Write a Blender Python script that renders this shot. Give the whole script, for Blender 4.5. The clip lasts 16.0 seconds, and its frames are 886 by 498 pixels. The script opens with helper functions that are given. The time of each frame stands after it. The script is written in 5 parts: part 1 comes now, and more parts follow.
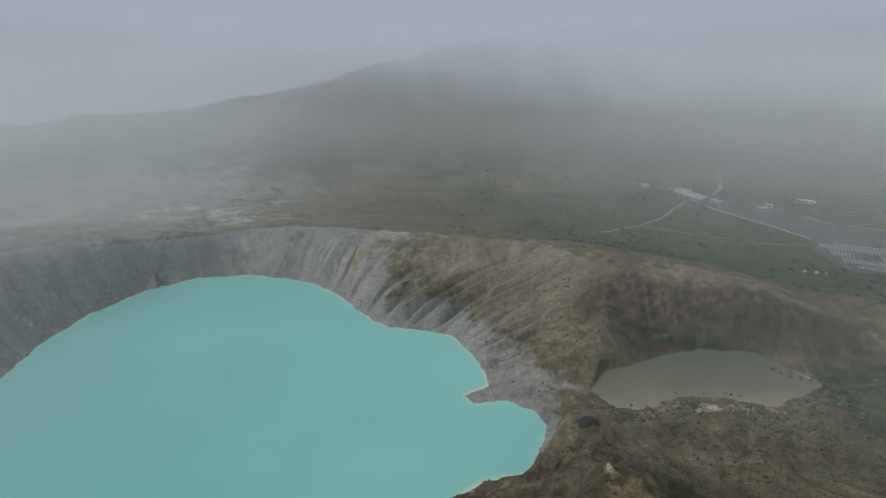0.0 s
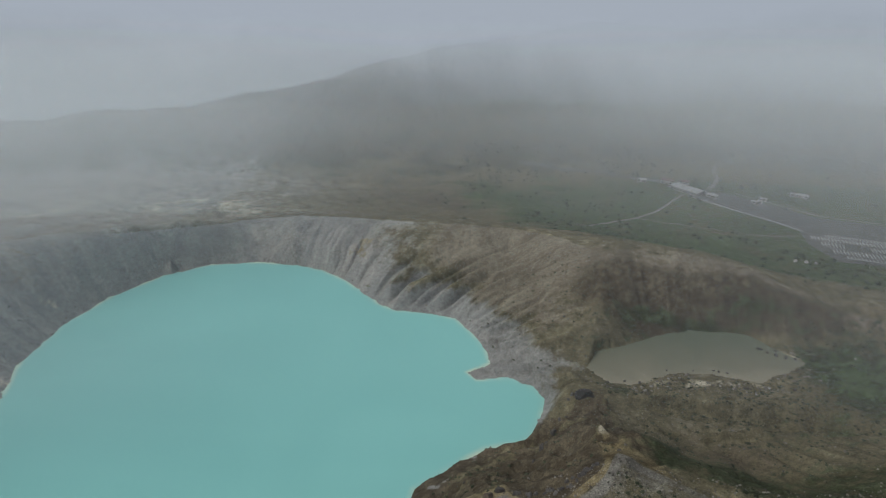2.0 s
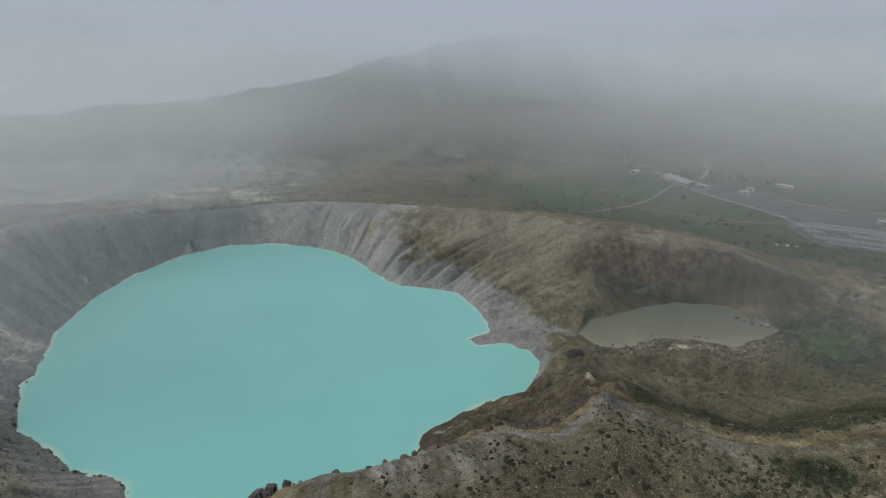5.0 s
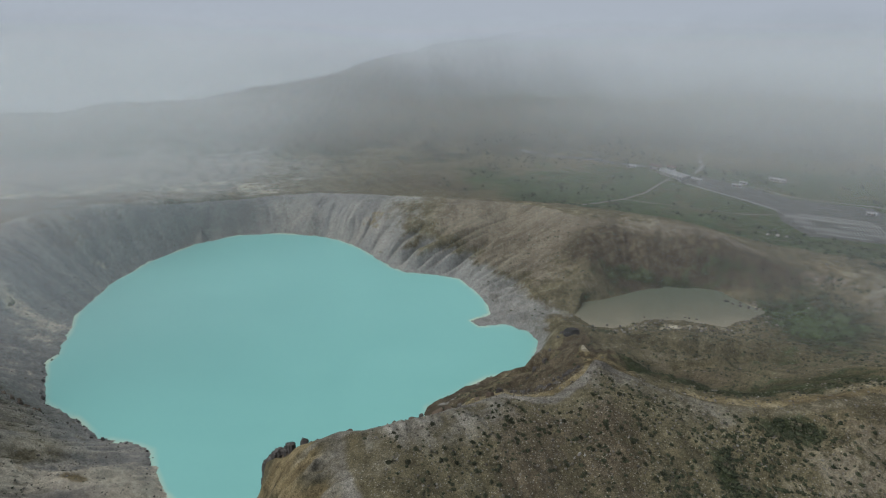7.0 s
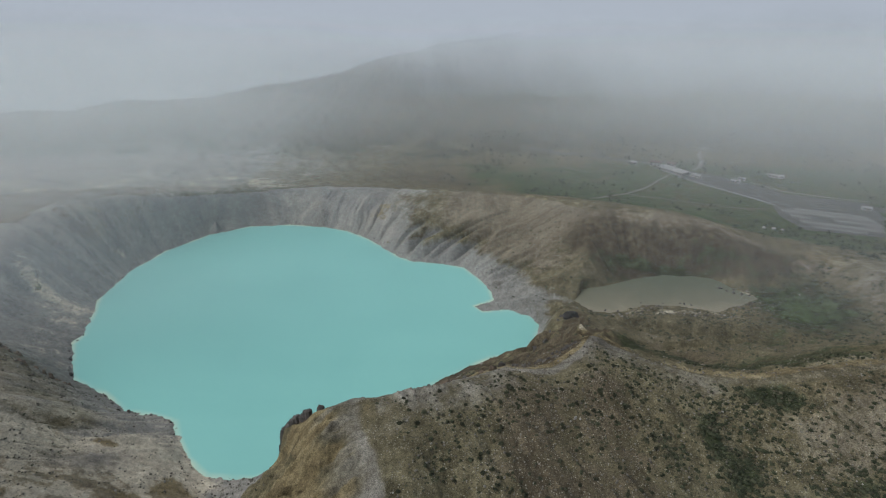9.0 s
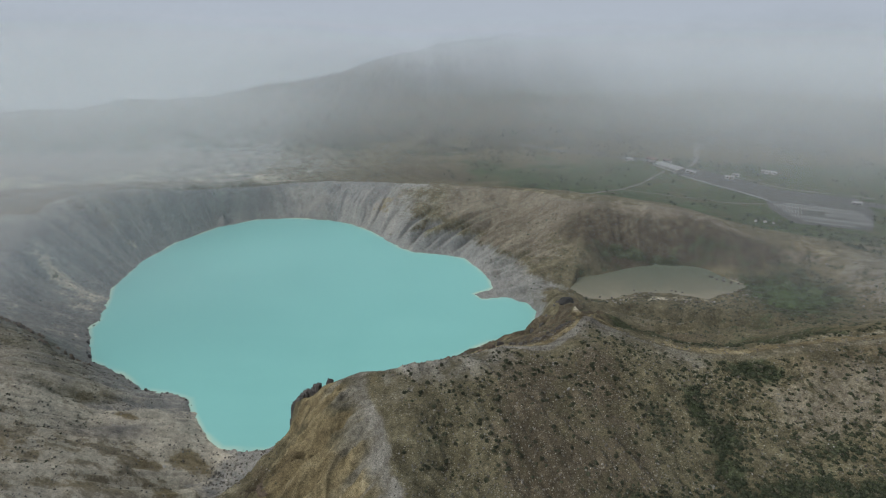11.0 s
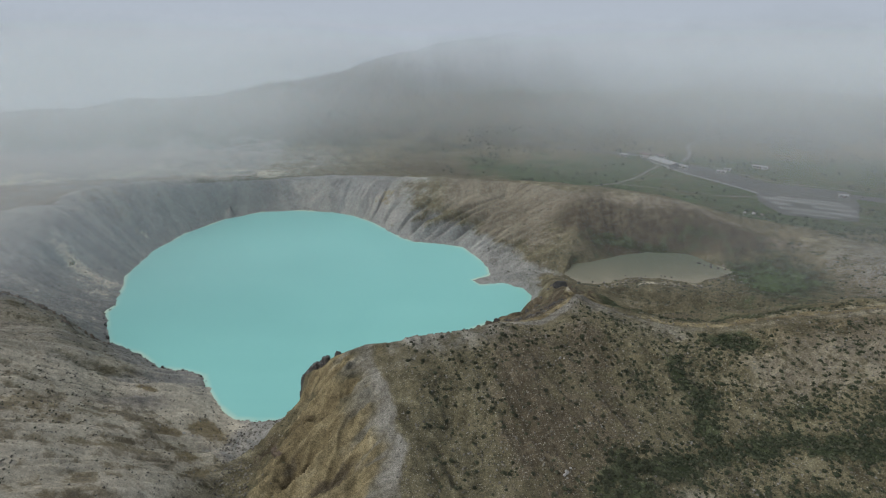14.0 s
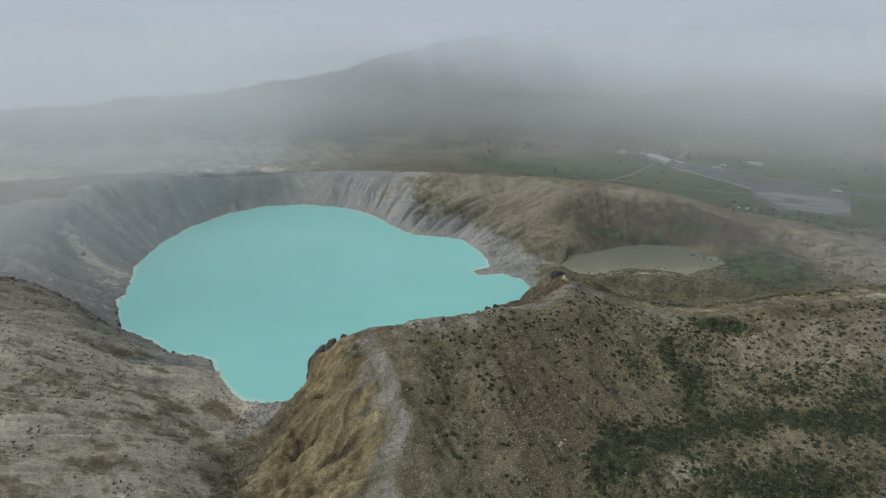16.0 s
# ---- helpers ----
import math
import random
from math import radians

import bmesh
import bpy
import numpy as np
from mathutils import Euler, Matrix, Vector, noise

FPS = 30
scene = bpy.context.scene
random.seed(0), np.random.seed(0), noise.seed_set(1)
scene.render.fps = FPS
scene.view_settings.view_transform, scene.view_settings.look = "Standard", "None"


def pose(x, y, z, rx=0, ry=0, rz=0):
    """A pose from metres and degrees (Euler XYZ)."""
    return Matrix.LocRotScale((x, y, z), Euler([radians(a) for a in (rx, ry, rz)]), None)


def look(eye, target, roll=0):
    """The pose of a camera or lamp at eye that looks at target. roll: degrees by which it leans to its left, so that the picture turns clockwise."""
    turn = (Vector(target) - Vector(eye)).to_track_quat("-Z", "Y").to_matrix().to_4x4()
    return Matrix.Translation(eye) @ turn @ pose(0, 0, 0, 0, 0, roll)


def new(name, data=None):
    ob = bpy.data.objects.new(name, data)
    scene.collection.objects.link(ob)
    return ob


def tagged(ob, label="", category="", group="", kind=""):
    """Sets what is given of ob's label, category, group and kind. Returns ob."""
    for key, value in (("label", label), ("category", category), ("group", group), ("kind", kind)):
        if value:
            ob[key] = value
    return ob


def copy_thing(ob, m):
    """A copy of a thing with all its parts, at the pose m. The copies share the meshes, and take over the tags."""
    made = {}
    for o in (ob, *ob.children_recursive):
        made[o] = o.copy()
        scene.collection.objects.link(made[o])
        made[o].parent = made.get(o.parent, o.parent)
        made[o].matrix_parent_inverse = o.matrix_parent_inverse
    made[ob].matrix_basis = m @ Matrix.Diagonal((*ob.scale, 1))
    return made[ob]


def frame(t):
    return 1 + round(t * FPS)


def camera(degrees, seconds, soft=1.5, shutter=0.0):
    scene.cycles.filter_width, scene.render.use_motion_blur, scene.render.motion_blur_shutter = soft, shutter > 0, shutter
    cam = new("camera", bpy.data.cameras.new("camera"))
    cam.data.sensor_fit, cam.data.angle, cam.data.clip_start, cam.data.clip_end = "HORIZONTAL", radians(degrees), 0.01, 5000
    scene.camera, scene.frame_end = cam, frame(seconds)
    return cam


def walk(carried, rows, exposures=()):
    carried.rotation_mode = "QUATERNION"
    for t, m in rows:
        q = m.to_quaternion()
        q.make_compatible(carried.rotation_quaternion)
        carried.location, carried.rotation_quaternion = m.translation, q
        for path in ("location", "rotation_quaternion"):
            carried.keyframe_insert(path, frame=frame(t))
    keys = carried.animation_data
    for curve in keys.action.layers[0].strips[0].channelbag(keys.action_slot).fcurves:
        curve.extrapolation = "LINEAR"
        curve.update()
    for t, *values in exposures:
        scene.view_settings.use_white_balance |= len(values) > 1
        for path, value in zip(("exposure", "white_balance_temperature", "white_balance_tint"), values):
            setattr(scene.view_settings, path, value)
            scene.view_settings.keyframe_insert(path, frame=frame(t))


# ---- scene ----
cam = camera(73.7, 16.0, soft=1.2)
# seconds, place in metres (the lake's surface is z = 0), turn in degrees
PATH = [
    (0.0, -0.00, -0.00, 183.00, 64.983, -0.319, 0.052),
    (0.5, -0.36, -4.18, 182.93, 64.982, -0.335, 0.103),
    (1.0, -0.74, -8.53, 183.18, 64.940, -0.382, 0.152),
    (1.5, -1.21, -13.11, 183.42, 64.880, -0.426, 0.191),
    (2.0, -1.72, -17.58, 183.60, 64.842, -0.438, 0.199),
    (2.5, -2.31, -22.48, 183.69, 64.819, -0.482, 0.211),
    (3.0, -2.93, -27.29, 183.47, 64.832, -0.491, 0.183),
    (3.5, -3.24, -32.22, 183.46, 64.814, -0.523, 0.181),
    (4.0, -3.63, -37.22, 183.41, 64.823, -0.544, 0.168),
    (6.5, -5.94, -60.85, 183.39, 64.747, -0.548, 0.027),
    (7.0, -6.42, -65.08, 183.29, 64.753, -0.542, 0.033),
    (7.5, -6.71, -69.49, 183.28, 64.760, -0.526, 0.098),
    (8.0, -6.98, -74.18, 183.39, 64.769, -0.531, 0.228),
    (8.5, -7.16, -78.12, 183.37, 64.789, -0.504, 0.328),
    (9.0, -7.37, -82.10, 183.41, 64.781, -0.494, 0.417),
    (11.5, -8.12, -101.47, 183.38, 64.850, -0.487, 0.370),
    (12.0, -8.17, -104.93, 183.41, 64.849, -0.446, 0.299),
    (12.5, -8.27, -108.01, 183.45, 64.888, -0.446, 0.243),
    (13.0, -8.20, -110.89, 183.39, 64.887, -0.407, 0.223),
    (13.5, -8.27, -113.63, 183.27, 64.906, -0.394, 0.244),
    (14.0, -8.45, -116.48, 183.16, 64.891, -0.393, 0.212),
    (14.5, -8.68, -119.51, 183.14, 64.889, -0.424, 0.207),
    (15.0, -8.77, -122.57, 182.98, 64.926, -0.420, 0.213),
    (15.5, -8.95, -125.54, 182.93, 64.900, -0.434, 0.190),
    (16.0, -9.17, -128.75, 182.84, 64.887, -0.454, 0.186),
]
walk(cam, [(t, pose(x, y, z, rx, ry, rz)) for t, x, y, z, rx, ry, rz in PATH], exposures=((0.0, -0.26, 6200, 6), (8.0, -0.09, 6200, 6), (16.0, 0.02, 6200, 6)))

# ---- daylight: a low overcast with a broad, weak sun behind the cloud ----
world = bpy.data.worlds.new("overcast_sky")
scene.world = world
world.use_nodes = True
wn, wl = world.node_tree.nodes, world.node_tree.links
wn.clear()
sky = wn.new("ShaderNodeTexSky")
sky.sky_type, sky.sun_disc = "NISHITA", False
sky.sun_elevation, sky.sun_rotation = radians(56), radians(252)
sky.dust_density, sky.air_density = 4.0, 1.0
grey = wn.new("ShaderNodeHueSaturation")
grey.inputs["Saturation"].default_value = 0.65
back = wn.new("ShaderNodeBackground")
back.inputs["Strength"].default_value = 0.155
wout = wn.new("ShaderNodeOutputWorld")
wl.new(sky.outputs[0], grey.inputs["Color"])
wl.new(grey.outputs[0], back.inputs["Color"])
wl.new(back.outputs[0], wout.inputs["Surface"])

sun_data = bpy.data.lights.new("sun", "SUN")
sun_data.energy, sun_data.angle, sun_data.color = 1.5, radians(16), (1.0, 0.99, 0.97)
sun = new("sun", sun_data)
sun.matrix_world = look((-532, 47, 829), (0, 220, 0))

# ---- materials ----
def material(name):
    m = bpy.data.materials.new(name)
    m.use_nodes = True
    m.node_tree.nodes.clear()
    return m, m.node_tree.nodes, m.node_tree.links


def noise_node(n, l, scale, detail=6.0, rough=0.55, coords=None, distortion=0.0):
    tex = n.new("ShaderNodeTexNoise")
    tex.inputs["Scale"].default_value, tex.inputs["Detail"].default_value = scale, detail
    tex.inputs["Roughness"].default_value, tex.inputs["Distortion"].default_value = rough, distortion
    if coords is not None:
        l.new(coords, tex.inputs["Vector"])
    return tex.outputs["Fac"]


def ramp(n, l, value, stops):
    node = n.new("ShaderNodeValToRGB")
    while len(node.color_ramp.elements) < len(stops):
        node.color_ramp.elements.new(0.5)
    for e, (pos, col) in zip(node.color_ramp.elements, stops):
        e.position = pos
        e.color = (*col, 1) if len(col) == 3 else (col[0], col[0], col[0], 1)
    l.new(value, node.inputs["Fac"])
    return node.outputs["Color"]


def mix_colour(n, l, fac, a, b):
    node = n.new("ShaderNodeMix")
    node.data_type = "RGBA"
    for value, socket in ((fac, node.inputs["Factor"]), (a, node.inputs[6]), (b, node.inputs[7])):
        if isinstance(value, tuple):
            socket.default_value = (*value, 1)
        elif isinstance(value, float):
            socket.default_value = value
        else:
            l.new(value, socket)
    return node.outputs[2]


def sum_node(n, l, op, a, b, clamp=False):
    node = n.new("ShaderNodeMath")
    node.operation, node.use_clamp = op, clamp
    for value, socket in ((a, node.inputs[0]), (b, node.inputs[1])):
        if isinstance(value, (int, float)):
            socket.default_value = value
        else:
            l.new(value, socket)
    return node.outputs[0]


def finish(m, n, l, colour, rough, height=None, bump=0.5, distance=0.3, specular=0.3):
    shader = n.new("ShaderNodeBsdfPrincipled")
    if isinstance(colour, tuple):
        shader.inputs["Base Color"].default_value = (*colour, 1)
    else:
        l.new(colour, shader.inputs["Base Color"])
    shader.inputs["Roughness"].default_value = rough
    shader.inputs["Specular IOR Level"].default_value = specular
    if height is not None:
        node = n.new("ShaderNodeBump")
        node.inputs["Strength"].default_value, node.inputs["Distance"].default_value = bump, distance
        l.new(height, node.inputs["Height"])
        l.new(node.outputs[0], shader.inputs["Normal"])
    out = n.new("ShaderNodeOutputMaterial")
    l.new(shader.outputs[0], out.inputs["Surface"])
    return m


def places(n):
    return n.new("ShaderNodeTexCoord").outputs["Object"]


def stretched(n, l, sx, sy, sz, turn=0.0):
    node = n.new("ShaderNodeMapping")
    node.inputs["Scale"].default_value = (sx, sy, sz)
    node.inputs["Rotation"].default_value = (0, 0, radians(turn))
    l.new(places(n), node.inputs["Vector"])
    return node.outputs[0]


def speckled(name, dark, light, scale=2.0, rough=0.9, bump=0.4, distance=0.1, tint=0.25):
    """Weathered rock, soil or leaf: two scales of noise, and a shade of its own for each object."""
    m, n, l = material(name)
    co = places(n)
    fine = noise_node(n, l, scale, 8, 0.65, co)
    broad = noise_node(n, l, scale * 0.13, 4, 0.5, co)
    both = sum_node(n, l, "ADD", sum_node(n, l, "MULTIPLY", fine, 0.65), sum_node(n, l, "MULTIPLY", broad, 0.35))
    col = ramp(n, l, both, ((0.32, dark), (0.68, light)))
    info = n.new("ShaderNodeObjectInfo")
    hsv = n.new("ShaderNodeHueSaturation")
    l.new(col, hsv.inputs["Color"])
    l.new(sum_node(n, l, "ADD", sum_node(n, l, "MULTIPLY", info.outputs["Random"], tint * 2), 1 - tint), hsv.inputs["Value"])
    return finish(m, n, l, hsv.outputs[0], rough, fine, bump, distance, 0.2)


def terrain_material():
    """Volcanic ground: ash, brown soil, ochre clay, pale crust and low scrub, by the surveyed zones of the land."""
    m, n, l = material("volcanic_ground")
    co = places(n)

    def zone(name):
        node = n.new("ShaderNodeAttribute")
        node.attribute_name = name
        return node.outputs["Fac"]

    fine = noise_node(n, l, 2.2, 5, 0.8, co)
    mid = noise_node(n, l, 0.16, 10, 0.68, co, 0.3)
    broad = noise_node(n, l, 0.03, 6, 0.6, co, 0.5)
    fall = n.new("ShaderNodeCombineXYZ")
    l.new(zone("across"), fall.inputs[0])
    l.new(zone("down"), fall.inputs[1])
    wash = sum_node(n, l, "ADD", sum_node(n, l, "MULTIPLY", zone("rill"), 0.11), 0.5)
    streak = sum_node(n, l, "ADD", sum_node(n, l, "MULTIPLY", noise_node(n, l, 1.0, 8, 0.66, fall.outputs[0], 0.9), 0.45), sum_node(n, l, "MULTIPLY", wash, 0.55))
    soil = ramp(n, l, mid, ((0.3, (0.058, 0.049, 0.03)), (0.5, (0.098, 0.085, 0.053)), (0.72, (0.158, 0.14, 0.092))))
    patch = sum_node(n, l, "ADD", sum_node(n, l, "MULTIPLY", mid, 0.45), sum_node(n, l, "MULTIPLY", broad, 0.55))
    ash = ramp(n, l, patch, ((0.36, (0.14, 0.135, 0.124)), (0.46, (0.172, 0.167, 0.156)), (0.54, (0.194, 0.186, 0.17)), (0.66, (0.232, 0.227, 0.214))))
    # paler ash on the ribs, partly the relief's light and shade put into colour
    ribbed = n.new("ShaderNodeMapRange")
    ribbed.inputs["From Min"].default_value, ribbed.inputs["From Max"].default_value = 0.35, 0.85
    l.new(zone("rib"), ribbed.inputs["Value"])
    ash = mix_colour(n, l, sum_node(n, l, "MULTIPLY", ribbed.outputs[0], 0.3), ash, (0.205, 0.208, 0.205))
    run = sum_node(n, l, "ADD", sum_node(n, l, "MULTIPLY", mid, 0.45), sum_node(n, l, "MULTIPLY", streak, 0.55))
    ochre = ramp(n, l, run, ((0.36, (0.07, 0.053, 0.03)), (0.46, (0.136, 0.108, 0.062)), (0.54, (0.172, 0.139, 0.082)), (0.66, (0.24, 0.205, 0.138))))
    pale = ramp(n, l, mid, ((0.3, (0.278, 0.246, 0.19)), (0.7, (0.435, 0.39, 0.308))))
    green = ramp(n, l, mid, ((0.3, (0.013, 0.016, 0.009)), (0.5, (0.032, 0.038, 0.02)), (0.74, (0.075, 0.08, 0.047))))

    def worn(mask, amount=0.55, low=0.3, high=0.7):
        spread = sum_node(n, l, "MULTIPLY", sum_node(n, l, "SUBTRACT", sum_node(n, l, "ADD", mid, sum_node(n, l, "MULTIPLY", broad, 0.6)), 0.8), amount * 2)
        node = n.new("ShaderNodeMapRange")
        node.interpolation_type = "SMOOTHSTEP"
        node.inputs["From Min"].default_value, node.inputs["From Max"].default_value = low, high
        l.new(sum_node(n, l, "ADD", mask, spread), node.inputs["Value"])
        return node.outputs[0]

    col = mix_colour(n, l, worn(zone("ash"), 0.5), soil, ash)
    band = sum_node(n, l, "MULTIPLY", zone("bands"), ramp(n, l, streak, ((0.44, (0.0,)), (0.58, (1.0,)))))
    col = mix_colour(n, l, band, col, pale)
    col = mix_colour(n, l, worn(zone("pale"), 0.6), col, pale)
    col = mix_colour(n, l, worn(zone("ochre"), 0.9), col, ochre)
    meadow = ramp(n, l, mid, ((0.3, (0.026, 0.037, 0.017)), (0.5, (0.046, 0.062, 0.029)), (0.74, (0.084, 0.101, 0.054))))
    umber = ramp(n, l, mid, ((0.3, (0.036, 0.028, 0.019)), (0.5, (0.066, 0.053, 0.036)), (0.74, (0.125, 0.103, 0.072))))
    tan = ramp(n, l, run, ((0.34, (0.113, 0.095, 0.07)), (0.5, (0.138, 0.117, 0.088)), (0.66, (0.166, 0.143, 0.11))))
    col = mix_colour(n, l, worn(zone("tan"), 0.7), col, tan)
    col = mix_colour(n, l, worn(zone("umber"), 0.8), col, umber)
    col = mix_colour(n, l, worn(zone("scrub"), 0.9), col, green)
    col = mix_colour(n, l, worn(zone("meadow"), 0.8), col, meadow)
    dust_and_light = ramp(n, l, streak, ((0.3, (0.11, 0.1, 0.087)), (0.7, (0.21, 0.194, 0.172))))
    col = mix_colour(n, l, worn(zone("dust_and_light"), 0.4, 0.1, 0.95), col, dust_and_light)
    pebble = n.new("ShaderNodeTexVoronoi")
    pebble.inputs["Scale"].default_value = 1.35
    l.new(co, pebble.inputs["Vector"])
    chip = ramp(n, l, pebble.outputs["Distance"], ((0.18, (1.0,)), (0.33, (0.0,))))
    pick = n.new("ShaderNodeSeparateColor")
    l.new(pebble.outputs["Color"], pick.inputs[0])
    chosen = sum_node(n, l, "MULTIPLY", chip, ramp(n, l, pick.outputs[0], ((0.3, (0.0,)), (0.5, (0.7,)))))
    col = mix_colour(n, l, sum_node(n, l, "MULTIPLY", chosen, zone("stony")), col, ramp(n, l, pick.outputs[1], ((0.0, (0.15, 0.138, 0.115)), (1.0, (0.3, 0.285, 0.255)))))
    grain = n.new("ShaderNodeMix")
    grain.data_type, grain.blend_type = "RGBA", "OVERLAY"
    l.new(sum_node(n, l, "SUBTRACT", 0.45, sum_node(n, l, "MULTIPLY", zone("ash"), 0.3)), grain.inputs["Factor"])
    l.new(col, grain.inputs[6])
    l.new(ramp(n, l, fine, ((0.36, (0.02,)), (0.5, (0.5,)), (0.64, (0.98,)))), grain.inputs[7])
    worked = n.new("ShaderNodeMix")
    worked.data_type, worked.blend_type = "RGBA", "OVERLAY"
    l.new(sum_node(n, l, "SUBTRACT", 0.42, sum_node(n, l, "MULTIPLY", zone("ash"), 0.22)), worked.inputs["Factor"])
    l.new(grain.outputs[2], worked.inputs[6])
    l.new(ramp(n, l, streak, ((0.3, (0.2,)), (0.5, (0.5,)), (0.7, (0.8,)))), worked.inputs[7])
    lumps = noise_node(n, l, 0.55, 5, 0.7, co)
    mottled = n.new("ShaderNodeMix")
    mottled.data_type, mottled.blend_type = "RGBA", "OVERLAY"
    mottled.inputs["Factor"].default_value = 0.28
    l.new(worked.outputs[2], mottled.inputs[6])
    l.new(ramp(n, l, lumps, ((0.34, (0.08,)), (0.5, (0.5,)), (0.66, (0.92,)))), mottled.inputs[7])
    earthy = n.new("ShaderNodeMix")
    earthy.data_type, earthy.blend_type = "RGBA", "MULTIPLY"
    l.new(sum_node(n, l, "SUBTRACT", 1.0, sum_node(n, l, "MULTIPLY", zone("ash"), 0.75), True), earthy.inputs["Factor"])
    l.new(mottled.outputs[2], earthy.inputs[6])
    earthy.inputs[7].default_value = (0.99, 1.0, 0.945, 1)
    height = sum_node(n, l, "ADD", sum_node(n, l, "ADD", fine, sum_node(n, l, "MULTIPLY", mid, 1.6)), sum_node(n, l, "MULTIPLY", streak, 1.2))
    return finish(m, n, l, earthy.outputs[2], 0.95, height, 0.6, 0.9, 0.1)


def water_material(name, deep, light, edge, rough, ripple, specular):
    """Milky water with faint wind lanes, paler and yellower over the shallows along its shore."""
    m, n, l = material(name)
    co = places(n)
    broad = noise_node(n, l, 0.012, 4, 0.5, co, 0.8)
    wind = noise_node(n, l, 1.0, 5, 0.6, stretched(n, l, 0.01, 0.05, 0.05, 25))
    col = ramp(n, l, sum_node(n, l, "ADD", sum_node(n, l, "MULTIPLY", broad, 0.6), sum_node(n, l, "MULTIPLY", wind, 0.4)), ((0.35, deep), (0.65, light)))
    shallow = n.new("ShaderNodeAttribute")
    shallow.attribute_name = "shallow"
    patchy = ramp(n, l, noise_node(n, l, 0.035, 4, 0.6, co), ((0.42, (0.25,)), (0.58, (1.0,))))
    col = mix_colour(n, l, sum_node(n, l, "MULTIPLY", sum_node(n, l, "MULTIPLY", shallow.outputs["Fac"], 1.7, True), patchy), col, edge)
    rip = noise_node(n, l, 0.6, 4, 0.5, co)
    return finish(m, n, l, col, rough, rip, ripple, 0.1, specular)


GROUND = terrain_material()
LAKE = water_material("milky_turquoise_water", (0.168, 0.375, 0.34), (0.184, 0.402, 0.364), (0.44, 0.47, 0.33), 0.35, 0.08, 0.25)


def pond_material():
    """Shallow water, clearer over the deep side and muddy over the flats."""
    m, n, l = material("muddy_pond_water")
    co = places(n)
    sep = n.new("ShaderNodeSeparateXYZ")
    l.new(co, sep.inputs[0])
    cloudy = noise_node(n, l, 0.05, 5, 0.55, co, 0.5)
    depth = sum_node(n, l, "ADD", sum_node(n, l, "MULTIPLY", sum_node(n, l, "SUBTRACT", sep.outputs["Y"], 208.0), 0.024), sum_node(n, l, "MULTIPLY", sum_node(n, l, "SUBTRACT", cloudy, 0.5), 0.7))
    col = ramp(n, l, depth, ((0.0, (0.19, 0.169, 0.122)), (0.35, (0.125, 0.119, 0.083)), (0.65, (0.099, 0.102, 0.072)), (1.0, (0.084, 0.093, 0.066))))
    return finish(m, n, l, col, 0.4, noise_node(n, l, 0.7, 4, 0.5, co), 0.08, 0.1, 0.12)


POND = pond_material()
ASPHALT = speckled("worn_asphalt", (0.045, 0.046, 0.041), (0.098, 0.096, 0.086), 0.16, 0.9, 0.2, 0.05, 0.0)
PAINT = speckled("white_road_paint", (0.22, 0.22, 0.21), (0.33, 0.33, 0.31), 1.5, 0.8, 0.1, 0.02, 0.05)
TRACK = speckled("pale_gravel_track", (0.1, 0.097, 0.082), (0.17, 0.162, 0.14), 0.6, 0.95, 0.3, 0.1, 0.0)
KERB = speckled("pale_concrete", (0.13, 0.13, 0.123), (0.22, 0.22, 0.205), 1.0, 0.9, 0.2, 0.05, 0.05)
ROOF = speckled("pale_sheet_roof", (0.16, 0.16, 0.152), (0.26, 0.26, 0.247), 0.6, 0.7, 0.1, 0.03, 0.05)
RED_ROOF = speckled("weathered_red_brown_roof", (0.085, 0.055, 0.047), (0.14, 0.09, 0.075), 0.8, 0.8, 0.2, 0.05, 0.1)
WALL = speckled("grey_render_wall", (0.25, 0.24, 0.22), (0.38, 0.37, 0.35), 0.8, 0.9, 0.1, 0.03, 0.05)
DARK_GLASS, gn, gl = material("dark_window_glass")
finish(DARK_GLASS, gn, gl, (0.03, 0.035, 0.04), 0.12, None, specular=0.5)
DOOR = speckled("brown_painted_door", (0.07, 0.05, 0.035), (0.11, 0.08, 0.06), 2.0, 0.6, 0.1, 0.02, 0.05)
DARK_ROCK = speckled("dark_volcanic_rock", (0.035, 0.032, 0.03), (0.11, 0.1, 0.09), 1.2, 0.95, 0.8, 0.3, 0.25)
# near black, standing in for the shade under the big boulder's overhang
BLACK_ROCK = speckled("shaded_black_rock", (0.014, 0.014, 0.014), (0.05, 0.046, 0.042), 0.7, 0.95, 0.8, 0.4, 0.1)
GREY_ROCK = speckled("grey_volcanic_rock", (0.1, 0.097, 0.09), (0.25, 0.24, 0.22), 1.4, 0.95, 0.7, 0.25, 0.3)
PALE_ROCK = speckled("pale_bleached_rock", (0.17, 0.16, 0.14), (0.32, 0.305, 0.28), 1.6, 0.95, 0.6, 0.2, 0.2)
RUST_ROCK = speckled("rusty_brown_rock", (0.05, 0.039, 0.03), (0.135, 0.104, 0.074), 1.2, 0.95, 0.8, 0.3, 0.25)
LEAVES = speckled("dark_scrub_leaves", (0.02, 0.023, 0.014), (0.066, 0.07, 0.041), 3.0, 0.85, 0.3, 0.1, 0.35)
TWIGS = speckled("dry_brown_twigs", (0.03, 0.024, 0.018), (0.08, 0.065, 0.045), 3.0, 0.9, 0.3, 0.1, 0.3)


